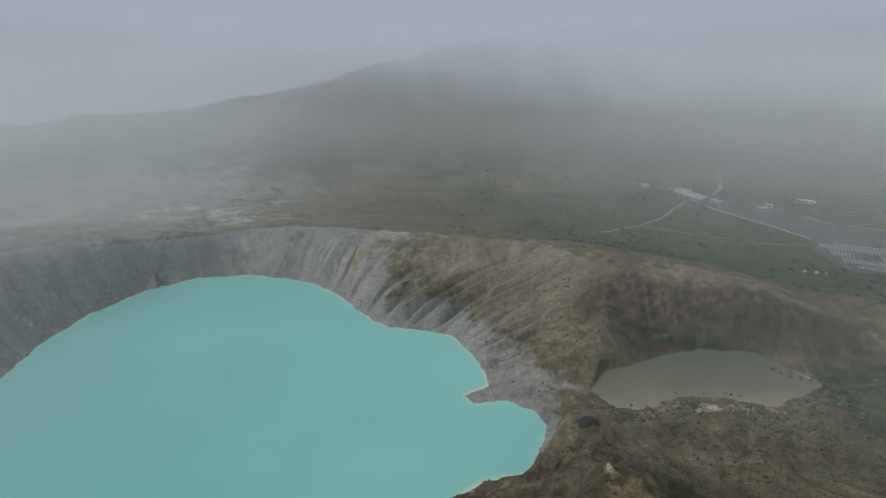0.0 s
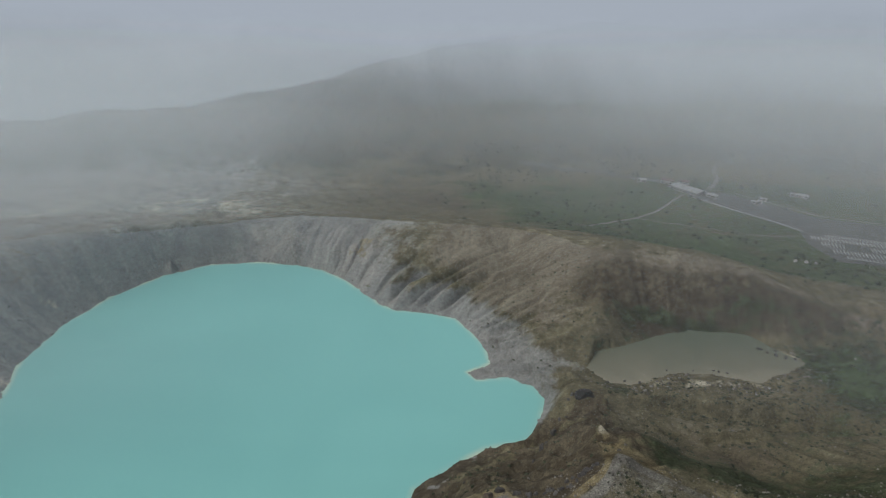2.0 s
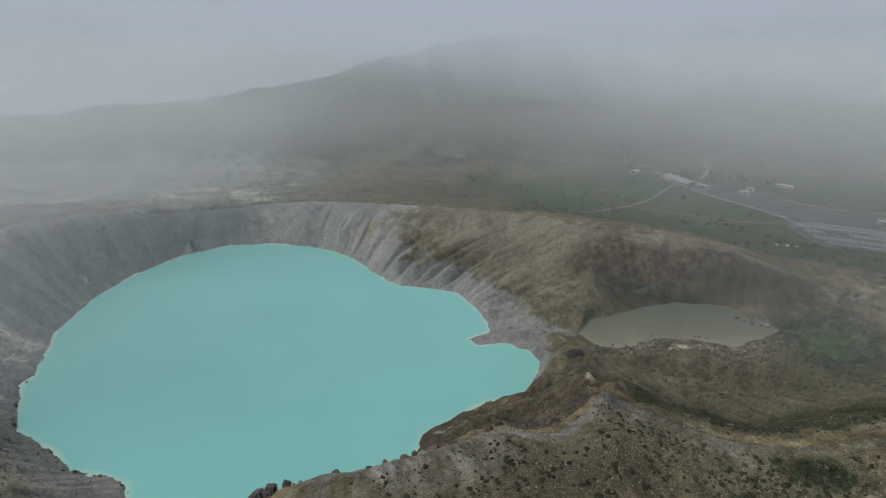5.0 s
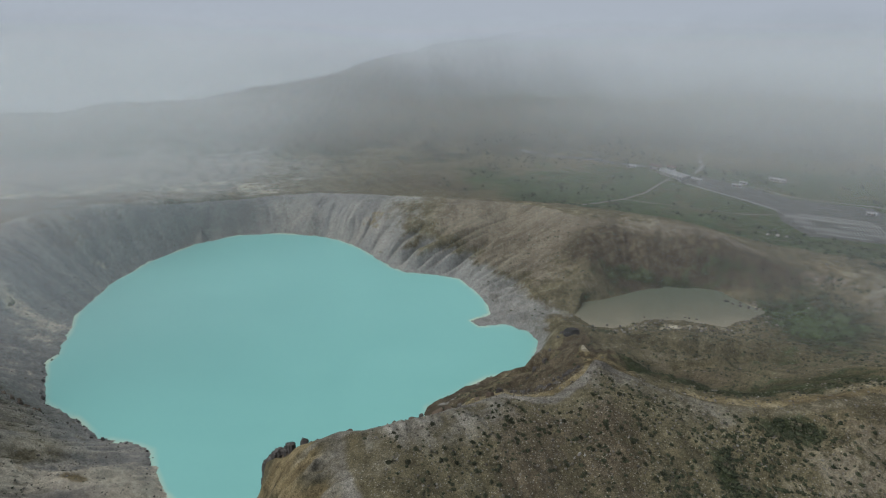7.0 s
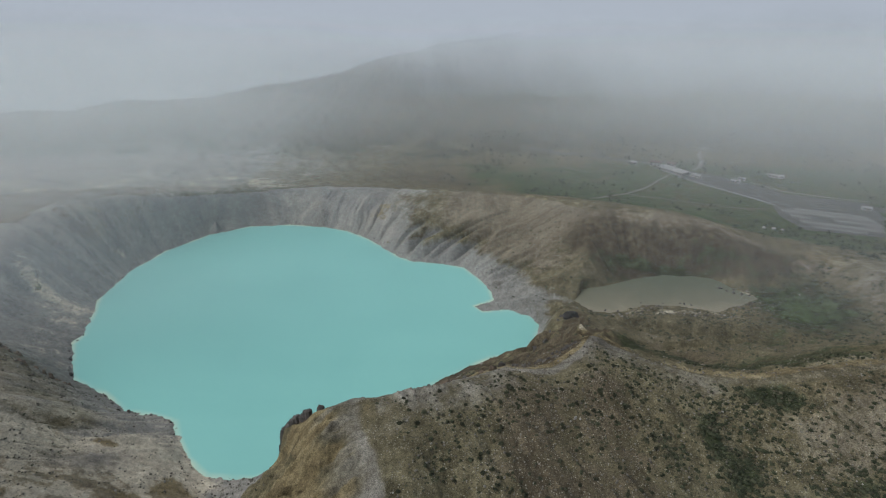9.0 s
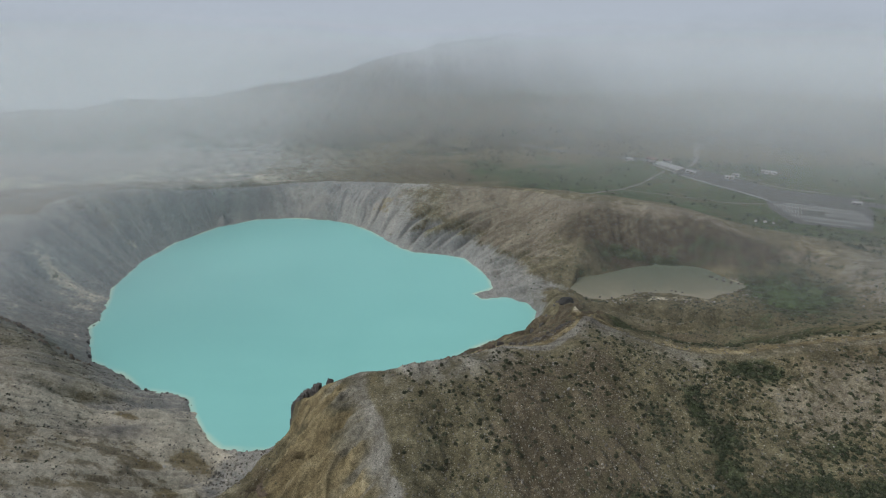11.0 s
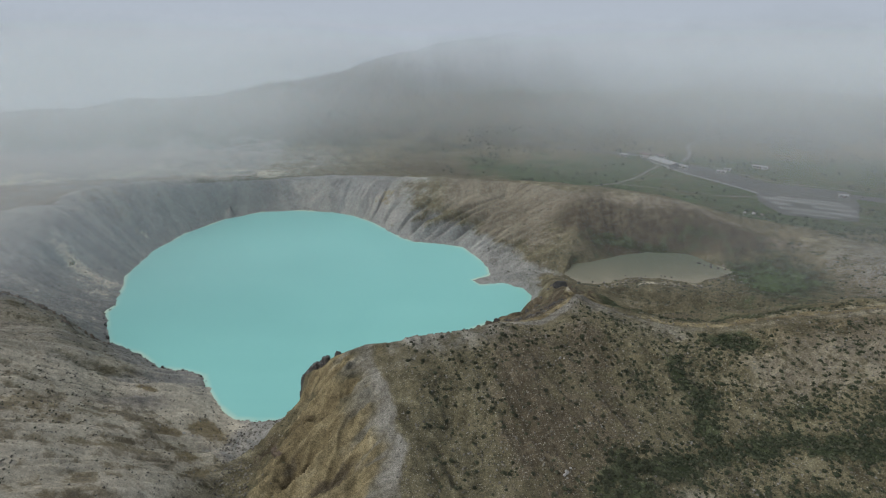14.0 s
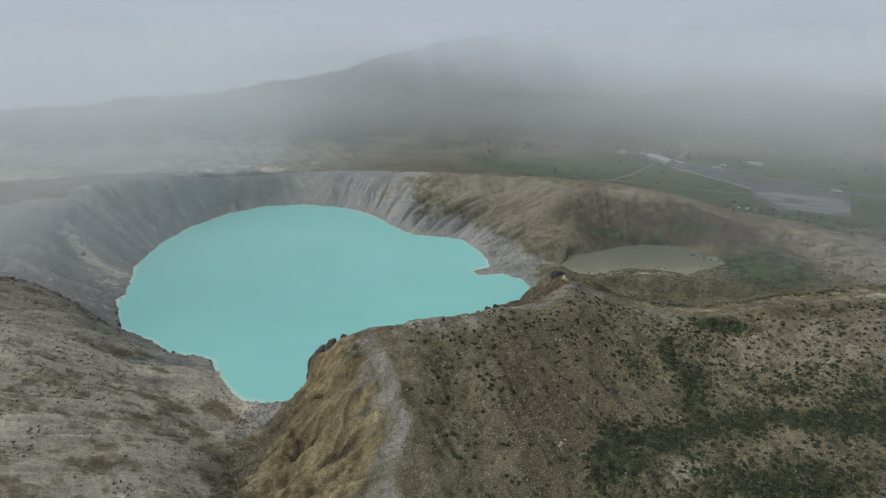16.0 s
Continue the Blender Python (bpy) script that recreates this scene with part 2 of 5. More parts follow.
def loose_material(name, stops, rough):
    """Many small pieces in one mesh, each with a shade of its own."""
    m, n, l = material(name)
    geo = n.new("ShaderNodeNewGeometry")
    col = ramp(n, l, geo.outputs["Random Per Island"], stops)
    fine = noise_node(n, l, 3.0, 6, 0.6, places(n))
    shade = n.new("ShaderNodeMix")
    shade.data_type, shade.blend_type = "RGBA", "OVERLAY"
    shade.inputs["Factor"].default_value = 0.5
    l.new(col, shade.inputs[6])
    l.new(fine, shade.inputs[7])
    return finish(m, n, l, shade.outputs[2], rough, fine, 0.4, 0.1, 0.15)


STONES = loose_material("loose_stones", ((0.0, (0.05, 0.044, 0.036)), (0.45, (0.11, 0.1, 0.082)), (0.85, (0.15, 0.138, 0.115)), (1.0, (0.2, 0.188, 0.16))), 0.95)
SCRUB_LEAVES = loose_material("scrub_leaves", ((0.0, (0.022, 0.027, 0.016)), (0.5, (0.04, 0.047, 0.027)), (0.85, (0.062, 0.067, 0.04)), (1.0, (0.085, 0.072, 0.05))), 0.9)

# ---- the land: heights from its shores, crests and levels ----
SHORE = [(-207, 182), (-206, 192), (-210, 206), (-218, 229), (-217, 269), (-207, 299), (-186, 329), (-161, 345), (-128, 349), (-101, 345),
         (-83, 338), (-64, 323), (-52, 307), (-41, 295), (-31, 287), (-14, 284), (6, 278), (15, 263), (22, 245), (23, 235), (17, 230), (11, 227),
         (16, 221), (33, 222), (43, 215), (47, 207), (45, 198), (38, 183), (33, 178), (17, 174), (0, 162), (-12, 152), (-14, 144), (-17, 131),
         (-35, 112), (-55, 103), (-72, 97), (-82, 91), (-91, 91), (-102, 92), (-113, 101), (-122, 113), (-127, 123), (-138, 127), (-153, 130), (-169, 142), (-189, 152), (-197, 165)]
FAR_CREST = [(-260, 169, 28), (-256, 193, 30), (-253, 225, 34), (-261, 276, 43), (-237, 297, 40), (-216, 320, 33), (-191, 343, 27), (-160, 363, 22),
             (-134, 386, 18), (-108, 397, 16), (-64, 383, 20), (-29, 368, 24), (3, 361, 25), (43, 351, 27), (64, 334, 30), (76, 318, 33), (90, 290, 37),
             (104, 286, 37), (131, 278, 35), (165, 266, 29), (197, 258, 22), (228, 247, 20), (250, 233, 22), (268, 206, 27)]
NEAR_CREST = [(-69, 96, 20), (-64, 92, 27), (-54, 86, 38), (-40, 86, 45), (-29, 90, 43), (-10, 100, 40), (12, 112, 38), (18, 115, 38), (23, 112, 40),
              (34, 108, 46), (44, 115, 49), (53, 120.5, 50), (60, 117, 48), (74, 110, 45), (91, 100, 46), (107, 95, 48), (126, 95, 52), (143, 96, 54), (165, 100, 54), (186, 104, 54), (215, 112, 52)]
SIDE_CREST = [(-40, 86, 45), (-35, 70, 47.5), (-29, 58, 48.5), (-26, 41, 46), (-21, 32, 43), (-22, 19, 42), (-24, 0, 40), (-28, -30, 36)]
SCREE_GULLY = [(-87, 91, 0.5), (-95, 78, 1.0), (-89, 52, 7), (-82, 30, 13), (-76, 10, 19), (-70, -20, 26)]
LEFT_SLOPE = [(-228, 134, 40), (-250, 140, 44), (-221, 141, 34), (-204, 138, 26), (-189, 74, 48), (-155, 29, 54), (-133, -3, 59), (-120, -21, 61), (-131, 28, 41),
              (-108, -10, 49), (-104, 28, 30), (-92, 3, 36), (-140, 57, 33), (-154, 51, 42), (-150, 82, 24), (-141, 85, 21), (-138, 99, 16), (-114, 70, 11), (-166, 97, 30), (-186, 106, 36), (-121, 80, 13),
              (-229, 156, 21), (-196, 132, 25), (-300, 60, 60), (-300, 150, 44), (-207, 170, 4), (-120, 100, 6)]
OCHRE_FACE = [(-68, 44, 23), (-52, 19, 26), (-49, 54, 37), (-45, 63, 43), (-60, 70, 26), (-65, 92, 24), (-76, 88, 3), (-71, 89, 11), (-75, 93, 1.2), (-62, 62, 27), (-70, 62, 19), (-80, 66, 7)]
RIGHT_SLOPE = [(-18, 55, 49.5), (6, 14, 41), (-5, 39, 40), (4, 18, 39), (5, 51, 46.5), (31, 22, 40), (25, 23, 41), (54, 12, 43), (55, 47, 42), (37, 75, 47), (38, 75, 47),
               (96, 19, 39), (84, 78, 45), (67, 79, 47.5), (76, 62, 42.5), (91, 62, 41), (111, 61, 43.5), (106, 68, 45.5), (102, 50, 41.5), (121, 40, 44.5), (133, 66, 49.5), (151, 63, 53), (141, 45, 49), (123, 0, 41), (30, 0, 37), (99, -10, 34), (200, 60, 54), (170, 10, 46), (71, 36, 38)]
POND_SHORE = [(69, 221), (77, 236), (95, 241), (114, 250), (134, 255), (151, 254), (163, 250), (169, 242), (173, 235), (181, 226), (173, 221), (149, 210), (129, 216), (108, 216), (99, 212), (87, 207), (77, 209)]
HOLLOW = [(70, 157, 25), (40, 139, 30), (101, 156, 15), (112, 129, 29), (129, 181, 11.5), (100, 183, 10), (190, 217, 5.5), (173, 171, 14), (217, 185, 16), (243, 168, 25), (253, 184, 28), (219, 217, 11),
          (205, 256, 16), (226, 229, 11), (160, 262, 16), (124, 130, 29), (60, 218, 8), (37, 160, 13), (11, 143, 15.5), (44, 128, 40), (60, 205, 11), (51, 239, 13), (34, 262, 10), (57, 255, 17), (76, 260, 20)]
KNOLL = [(53, 121, 49.5), (53, 129, 43.5), (53.5, 135, 41.5), (54, 141, 41.5), (57, 148, 35), (59, 160, 27), (60, 175, 21.5), (62, 190, 15)]
SPUR = [(92, 287, 36.5), (86, 268, 29), (79, 247, 19), (72, 228, 11)]
INNER_WALL = [(-107, 352, 9), (-99, 366, 14), (-122, 362, 7), (-244, 210, 17), (-223, 276, 9), (-178, 330, 25), (-90, 371, 12), (-77, 346, 12), (-7, 297, 10), (-30, 297, 8), (-20, 320, 14), (42, 337, 19), (50, 300, 20), (20, 320, 18), (22, 292, 13), (-50, 330, 9), (-60, 355, 15)]
PLAIN = [(254, 367, -9), (274, 375, -12.5), (282, 386, -15), (320, 464, -22), (395, 437, -22), (365, 396, -22), (250, 565, -23), (204, 505, -22), (124, 459, -17), (180, 360, -5), (60, 420, 0),
         (0, 440, -4), (-80, 460, -8), (-160, 440, -6), (-240, 400, 8), (-330, 380, 12), (-330, 260, 28), (300, 610, -22), (444, 710, -23), (480, 470, -24), (380, 320, -8), (330, 230, 12), (100, 560, -26)]
UPLAND = [(-423, 520, -36), (-300, 540, -26), (-160, 600, -32), (0, 620, -34), (-640, 560, -40), (-803, 1000, -63), (-639, 917, -36), (-556, 917, -25), (-421, 917, -16), (-307, 917, 0), (-150, 860, -22), (0, 820, -22), (100, 900, -4), (300, 850, -16),
          (-640, 1100, -120), (-420, 1150, -70), (-250, 1180, -30), (-173, 1300, -9), (-101, 1300, 6), (19, 1300, 27), (113, 1300, 48), (171, 1300, 61), (320, 1340, 84), (560, 1380, 70), (800, 900, -10), (600, 600, -26),
          (-330, 1320, -130), (-170, 1420, -85), (-100, 1420, -68), (20, 1420, -46), (115, 1420, -24), (172, 1420, -8), (330, 1460, 14), (560, 1500, 0)]
FAR_OFF = [(0, 2400, -300), (1500, 2000, -200), (-1500, 2000, -250), (-900, 1300, -200), (-1500, 400, -40), (1500, 300, -40), (0, -700, 10), (-900, -700, 20), (900, -700, 0), (600, -50, 25), (-600, 0, 50), (0, -150, 28), (150, -150, 26), (-150, -150, 55)]
LAKE_BED = [(-95, 250, -25), (-150, 220, -18), (-40, 220, -20), (-100, 175, -18), (-98, 130, -10), (-110, 310, -18), (20, 200, -6), (-175, 270, -14), (-30, 180, -12), (0, 250, -9), (-150, 170, -12), (-70, 130, -10)]
POND_LEVEL = 8.0
APRON = [(236, 582), (252, 592), (276, 566), (296, 556), (316, 532), (345, 496), (412, 470), (402, 430), (372, 386), (312, 402), (306, 436), (314, 464), (277, 512), (256, 545)]


def along(line, step):
    """Points every step metres along a crest, so that it stays sharp."""
    out = []
    for p, q in zip(line, line[1:]):
        p, q = np.array(p, float), np.array(q, float)
        k = max(1, round(np.linalg.norm((q - p)[:2]) / step))
        out += [p + (q - p) * i / k for i in range(k)]
    return out + [np.array(line[-1], float)]


def controls():
    pts = [(x, y, 0.0) for x, y, *_ in along(SHORE + SHORE[:1], 11)]
    for crest in (FAR_CREST, NEAR_CREST, SIDE_CREST):
        pts += along(crest, 9)
    pts += along(SCREE_GULLY, 14) + along(SPUR, 10) + along(KNOLL, 6)
    pts += [(x, y, POND_LEVEL + 0.1) for x, y, *_ in along(POND_SHORE + POND_SHORE[:1], 14)]
    for x, y, z in FAR_CREST[3:14]:
        away = np.hypot(x + 95, y - 235)
        dx, dy = (x + 95) / away, (y - 235) / away
        pts += [(x + 14 * dx, y + 14 * dy, z - 3.5), (x + 40 * dx, y + 40 * dy, z - 12.5)]
    pts += [(120, 232, POND_LEVEL - 1.5), (100, 225, POND_LEVEL - 1.2), (150, 235, POND_LEVEL - 1.2)]
    for group in (LEFT_SLOPE, OCHRE_FACE, RIGHT_SLOPE, HOLLOW, INNER_WALL, PLAIN, UPLAND, FAR_OFF, LAKE_BED):
        pts += group
    kept = []
    for p in pts:
        if all((p[0] - q[0]) ** 2 + (p[1] - q[1]) ** 2 > 9 for q in kept):
            kept.append(p)
    return np.array(kept, float)


CONTROL = controls()
SOFT = 1.6


def kernel(d2):
    return np.sqrt(d2 + SOFT * SOFT)


def solve_heights():
    p, k = CONTROL, len(CONTROL)
    d2 = (p[:, None, 0] - p[None, :, 0]) ** 2 + (p[:, None, 1] - p[None, :, 1]) ** 2
    a = np.zeros((k + 3, k + 3))
    a[:k, :k] = -kernel(d2) + np.eye(k) * 0.04
    a[:k, k:] = np.c_[np.ones(k), p[:, 0] / 1000, p[:, 1] / 1000]
    a[k:, :k] = a[:k, k:].T
    return np.linalg.solve(a, np.r_[p[:, 2], np.zeros(3)])


WEIGHTS = solve_heights()


def hash_grid(ix, iy, seed):
    h = (ix.astype(np.int64) * 374761393 + iy.astype(np.int64) * 668265263 + seed * 974634541) & 0x7FFFFFFF
    h = ((h ^ (h >> 13)) * 1274126177) & 0x7FFFFFFF
    return ((h ^ (h >> 16)) & 0xFFFF) / 65535.0


def value_noise(x, y, seed=0):
    ix, iy = np.floor(x), np.floor(y)
    fx, fy = x - ix, y - iy
    fx, fy = fx * fx * (3 - 2 * fx), fy * fy * (3 - 2 * fy)
    a, b = hash_grid(ix, iy, seed), hash_grid(ix + 1, iy, seed)
    c, d = hash_grid(ix, iy + 1, seed), hash_grid(ix + 1, iy + 1, seed)
    return (a + (b - a) * fx) * (1 - fy) + (c + (d - c) * fx) * fy


def fractal(x, y, octaves=4, seed=0, ridged=False):
    total, amp, norm = 0.0, 1.0, 0.0
    for i in range(octaves):
        v = value_noise(x * 2 ** i, y * 2 ** i, seed + i * 17)
        total = total + amp * ((1 - abs(2 * v - 1)) if ridged else v)
        norm, amp = norm + amp, amp * 0.5
    return total / norm


def smooth(v, a, b):
    t = np.clip((v - a) / (b - a), 0, 1)
    return t * t * (3 - 2 * t)


def near_line(x, y, line):
    """Distance in the plan to a line of points."""
    best = np.full(np.shape(x), 1e9)
    for p, q in zip(line, line[1:]):
        dx, dy = q[0] - p[0], q[1] - p[1]
        t = np.clip(((x - p[0]) * dx + (y - p[1]) * dy) / (dx * dx + dy * dy), 0, 1)
        best = np.minimum(best, np.hypot(x - p[0] - t * dx, y - p[1] - t * dy))
    return best


def inside(x, y, polygon):
    hit = np.zeros(np.shape(x), bool)
    for p, q in zip(polygon, polygon[1:] + polygon[:1]):
        if p[1] != q[1]:
            hit ^= ((p[1] > y) != (q[1] > y)) & (x < (q[0] - p[0]) * (y - p[1]) / (q[1] - p[1]) + p[0])
    return hit


CRATER = [p[:2] for p in FAR_CREST] + [(240, 150), (215, 112)] + [p[:2] for p in NEAR_CREST[::-1]] + [(-95, 60), (-150, 90), (-190, 110), (-228, 134)]


def blob(x, y, cx, cy, rx, ry, turn=0.0):
    c, s = math.cos(radians(turn)), math.sin(radians(turn))
    u, v = (x - cx) * c + (y - cy) * s, -(x - cx) * s + (y - cy) * c
    return np.exp(-((u / rx) ** 2 + (v / ry) ** 2))


def base_height(x, y):
    z = WEIGHTS[-3] + WEIGHTS[-2] * x / 1000 + WEIGHTS[-1] * y / 1000
    for (px, py, _), w in zip(CONTROL, WEIGHTS):
        z = z - w * kernel((x - px) ** 2 + (y - py) ** 2)
    return z


def ribs(x, y, lake):
    """Rounded ribs between sharp rills on the crater's grey wall, 0 in a rill and near 1 on a rib."""
    turn = np.arctan2(x + 95, y - 235) + 0.1 * fractal(x / 45, y / 45, 3, 5)
    return np.sqrt(np.clip(1 - fractal(turn * 15, lake / 120, 3, 13, True), 0, 1))


def height(x, y):
    x, y = np.asarray(x, float), np.asarray(y, float)
    z = base_height(x, y)
    jag = 4.0 + 4.0 * smooth(-x, 100, 130) * (y < 210)
    sx, sy = x + jag * (fractal(x / 6, y / 6, 3, 201) - 0.5), y + jag * (fractal(x / 6, y / 6, 3, 203) - 0.5)
    lake = near_line(sx, sy, SHORE + SHORE[:1])
    wet = inside(sx, sy, SHORE)
    pond = near_line(sx, sy, POND_SHORE + POND_SHORE[:1])
    basin = inside(sx, sy, POND_SHORE)
    crest = np.minimum(near_line(x, y, FAR_CREST), np.minimum(near_line(x, y, NEAR_CREST), near_line(x, y, SIDE_CREST)))
    off = smooth(lake, 0, 14) * smooth(pond, 0, 12) * ~wet * ~basin
    bowl = inside(x, y, CRATER)
    # gullies run down the crater's walls to the water
    turn = np.arctan2(x + 95, y - 235)
    warp = 0.16 * fractal(x / 45, y / 45, 3, 5)
    cut = fractal((turn + warp * 0.5) * 13, lake / 150, 3, 9, True)
    buttress = ribs(x, y, lake) - 0.56
    far_wall = bowl & (y > 165)
    brown = smooth(x, -55, 5)
    fluted = smooth(x, -112, -92)
    low = 1 - smooth(z, 9, 24)
    shape = (1 - fluted) * (cut - 0.6) * 2.0 * (0.45 + 0.55 * low) + fluted * low * buttress * (7 + 13 * brown) + brown * (1 - low) * (cut - 0.62) * 1.8
    z = z + np.where(far_wall, shape, 0) * smooth(lake, 0, 9) * smooth(crest, 0, 18) * smooth(pond, 4, 22) * ~wet
    # a broken crag between the ridge and the water
    crag = smooth(x, -16, 0) * (1 - smooth(x, 60, 78)) * (1 - smooth(y, 182, 205)) * smooth(crest, 3, 14) * smooth(lake, 8, 26) * smooth(y, 110, 125) * ~wet
    z = z + crag * ((fractal(x / 14, y / 14, 4, 45, True) - 0.66) * 5.5 + (fractal(x / 4, y / 4, 3, 47, True) - 0.6) * 2.2)
    # streaks down the near slopes
    c, s = math.cos(radians(33)), math.sin(radians(33))
    u, v = x * c + y * s, -x * s + y * c
    left = smooth(-x, 84, 104) * smooth(-y, -165, -130)
    z = z + left * off * (fractal(v / 13 + 1.1 * fractal(x / 50, y / 50, 2, 3), u / 70, 3, 21, True) - 0.6) * 5.2
    right = smooth(x, -28, -8) * smooth(-y, -112, -92)
    z = z + right * smooth(crest, 1, 12) * (fractal(x / 11 + 0.04 * y, y / 60, 3, 31, True) - 0.6) * 2.4
    face = smooth(-x, 26, 36) * smooth(x, -86, -74) * smooth(-y, -98, -84) * smooth(y, -60, 0)
    z = z + face * smooth(crest, 1, 8) * (fractal((y - 0.6 * x) / 12, (x + 0.6 * y) / 38, 4, 41, True) - 0.6) * 9.5
    z = z + face * smooth(crest, 2, 8) * ((fractal(x / 7, y / 7, 4, 43, True) - 0.6) * 4.0 - 5.0 * blob(x, y, -44, 28, 10, 6, 25) - 3.0 * blob(x, y, -60, 38, 6, 9, -20) + 2.5 * blob(x, y, -64, 50, 6, 8))
    # rough ground everywhere, broader swells far off
    z = z + off * (fractal(x / 9, y / 9, 4, 51) - 0.5) * 1.5
    z = z + off * (fractal(x / 2.6, y / 2.6, 2, 55) - 0.5) * 0.5 * (np.hypot(x, y - 150) < 420)
    outside = smooth(crest, 15, 80) * ~bowl * smooth(y, 300, 420)
    z = z + outside * ((fractal(x / 60, y / 60, 4, 61) - 0.5) * 7 + (fractal(x / 22 + y / 40, y / 16, 4, 63, True) - 0.5) * 6.0 * smooth(-x, -60, 40))
    z = z + smooth(y, 650, 1100) * (fractal(x / 160, y / 220, 4, 71, True) - 0.5) * 26
    edge = near_line(x, y, APRON + APRON[:1])
    flat = np.where(inside(x, y, APRON), 1.0, 1 - smooth(edge, 3, 45))
    z = z * (1 - flat) + flat * -22.0
    # the beds stay below the water
    z = np.where(wet, np.minimum(z, -0.25 - np.minimum(lake * 0.25, 8)), np.maximum(z, np.where(lake < 60, np.minimum(0.05 + lake * 0.03, 1.0), z)))
    z = np.where(basin, np.minimum(z, POND_LEVEL - 0.1 - np.minimum(pond * 0.03, 1.0)), np.where(pond < 25, np.maximum(z, POND_LEVEL + 0.03 + pond * 0.012), z))
    return z


def axis(lo, hi, step, far_lo, far_hi, grow):
    out = list(np.arange(lo, hi + 1e-6, step))
    s = step
    while out[-1] < far_hi:
        s *= grow
        out.append(out[-1] + s)
    s, low = step, []
    x = lo
    while x > far_lo:
        s *= grow
        x -= s
        low.append(x)
    return np.array(low[::-1] + out)


GX = np.r_[axis(-275, -112, 1.0, -4400, -111, 1.06), np.arange(-111.2, 70, 0.62), axis(70.6, 265, 1.0, 70.5, 4400, 1.06)]
GX = np.unique(GX)
GY = np.r_[axis(-12, 120, 0.62, -3000, 119, 1.25), axis(121.0, 420, 1.1, 120.9, 4600, 1.022)]
XX, YY = np.meshgrid(GX, GY)
ZZ = height(XX, YY)


def fall_lines():
    """Rills and wash marks that follow the fall of the land: fine and coarse, each about -2 to 2."""
    rows, cols = GY < 440, abs(GX) < 300
    gx, gy = GX[cols], GY[rows]
    zz = ZZ[np.ix_(rows, cols)]
    dy, dx = np.gradient(zz, gy, gx)
    for _ in range(6):
        for g in (dx, dy):
            g[1:-1, 1:-1] = (g[1:-1, 1:-1] * 2 + g[:-2, 1:-1] + g[2:, 1:-1] + g[1:-1, :-2] + g[1:-1, 2:]) / 6
    slope = np.hypot(dx, dy)
    dx, dy = dx / (slope + 1e-3), dy / (slope + 1e-3)
    x0, y0 = np.meshgrid(gx, gy)
    fine, coarse = value_noise(x0 / 1.5, y0 / 1.5, 301), value_noise(x0 / 6.5, y0 / 6.5, 303)
    for way in (1.5, -1.5):
        x, y = x0.copy(), y0.copy()
        for k in range(14):
            i = np.clip(np.searchsorted(gy, y), 0, len(gy) - 1)
            j = np.clip(np.searchsorted(gx, x), 0, len(gx) - 1)
            x, y = x + way * dx[i, j], y + way * dy[i, j]
            if k < 8:
                fine = fine + value_noise(x / 1.5, y / 1.5, 301)
            coarse = coarse + value_noise(x / 6.5, y / 6.5, 303)
    out = []
    for f in (fine, coarse, slope):
        full = np.zeros(ZZ.shape)
        full[np.ix_(rows, cols)] = f if f is slope else np.clip((f - f.mean()) / f.std(), -2.5, 2.5)
        out.append(full)
    return out


FINE, COARSE, SLOPE = fall_lines()
DRY = smooth(near_line(XX, YY, SHORE + SHORE[:1]), 3, 14) * ~inside(XX, YY, SHORE) * smooth(near_line(XX, YY, POND_SHORE + POND_SHORE[:1]), 2, 10) * ~inside(XX, YY, POND_SHORE)
CRESTS = np.minimum.reduce([near_line(XX, YY, c) for c in (FAR_CREST, NEAR_CREST, SIDE_CREST)])
ZZ = ZZ + DRY * smooth(CRESTS, 1, 9) * smooth(SLOPE, 0.1, 0.5) * (0.34 * FINE * (1 + 0.5 * smooth(-XX, 28, 40) * (XX > -85) * (YY < 100)) + 0.8 * COARSE) * (1 - 0.3 * smooth(-XX, 80, 100) * (YY < 140)) * (1 - 0.45 * smooth(YY, 150, 220)) * np.where(inside(XX, YY, CRATER) | (YY < 160), 1.0, 0.3)


def ground_height(x, y):
    """The height of the sheet of ground."""
    x, y = np.asarray(x, float), np.asarray(y, float)
    j, i = np.clip(np.searchsorted(GX, x) - 1, 0, len(GX) - 2), np.clip(np.searchsorted(GY, y) - 1, 0, len(GY) - 2)
    u, v = (x - GX[j]) / (GX[j + 1] - GX[j]), (y - GY[i]) / (GY[i + 1] - GY[i])
    return (ZZ[i, j] * (1 - u) + ZZ[i, j + 1] * u) * (1 - v) + (ZZ[i + 1, j] * (1 - u) + ZZ[i + 1, j + 1] * u) * v


def sheet_mesh(name, xx, yy, zz):
    rows, cols = xx.shape
    me = bpy.data.meshes.new(name)
    i = (np.arange(rows - 1)[:, None] * cols + np.arange(cols - 1)[None, :]).ravel()
    quads = np.c_[i, i + 1, i + cols + 1, i + cols]
    me.vertices.add(rows * cols)
    me.vertices.foreach_set("co", np.c_[xx.ravel(), yy.ravel(), zz.ravel()].ravel())
    me.loops.add(len(quads) * 4)
    me.loops.foreach_set("vertex_index", quads.ravel())
    me.polygons.add(len(quads))
    me.polygons.foreach_set("loop_start", np.arange(len(quads)) * 4)
    me.polygons.foreach_set("use_smooth", np.ones(len(quads), bool))
    me.update(calc_edges=True)
    return me


RING = [(44, 4), (44, 14), (50, 27), (62, 24), (85, 33), (106, 36), (123, 31), (134, 27), (160, 22)]


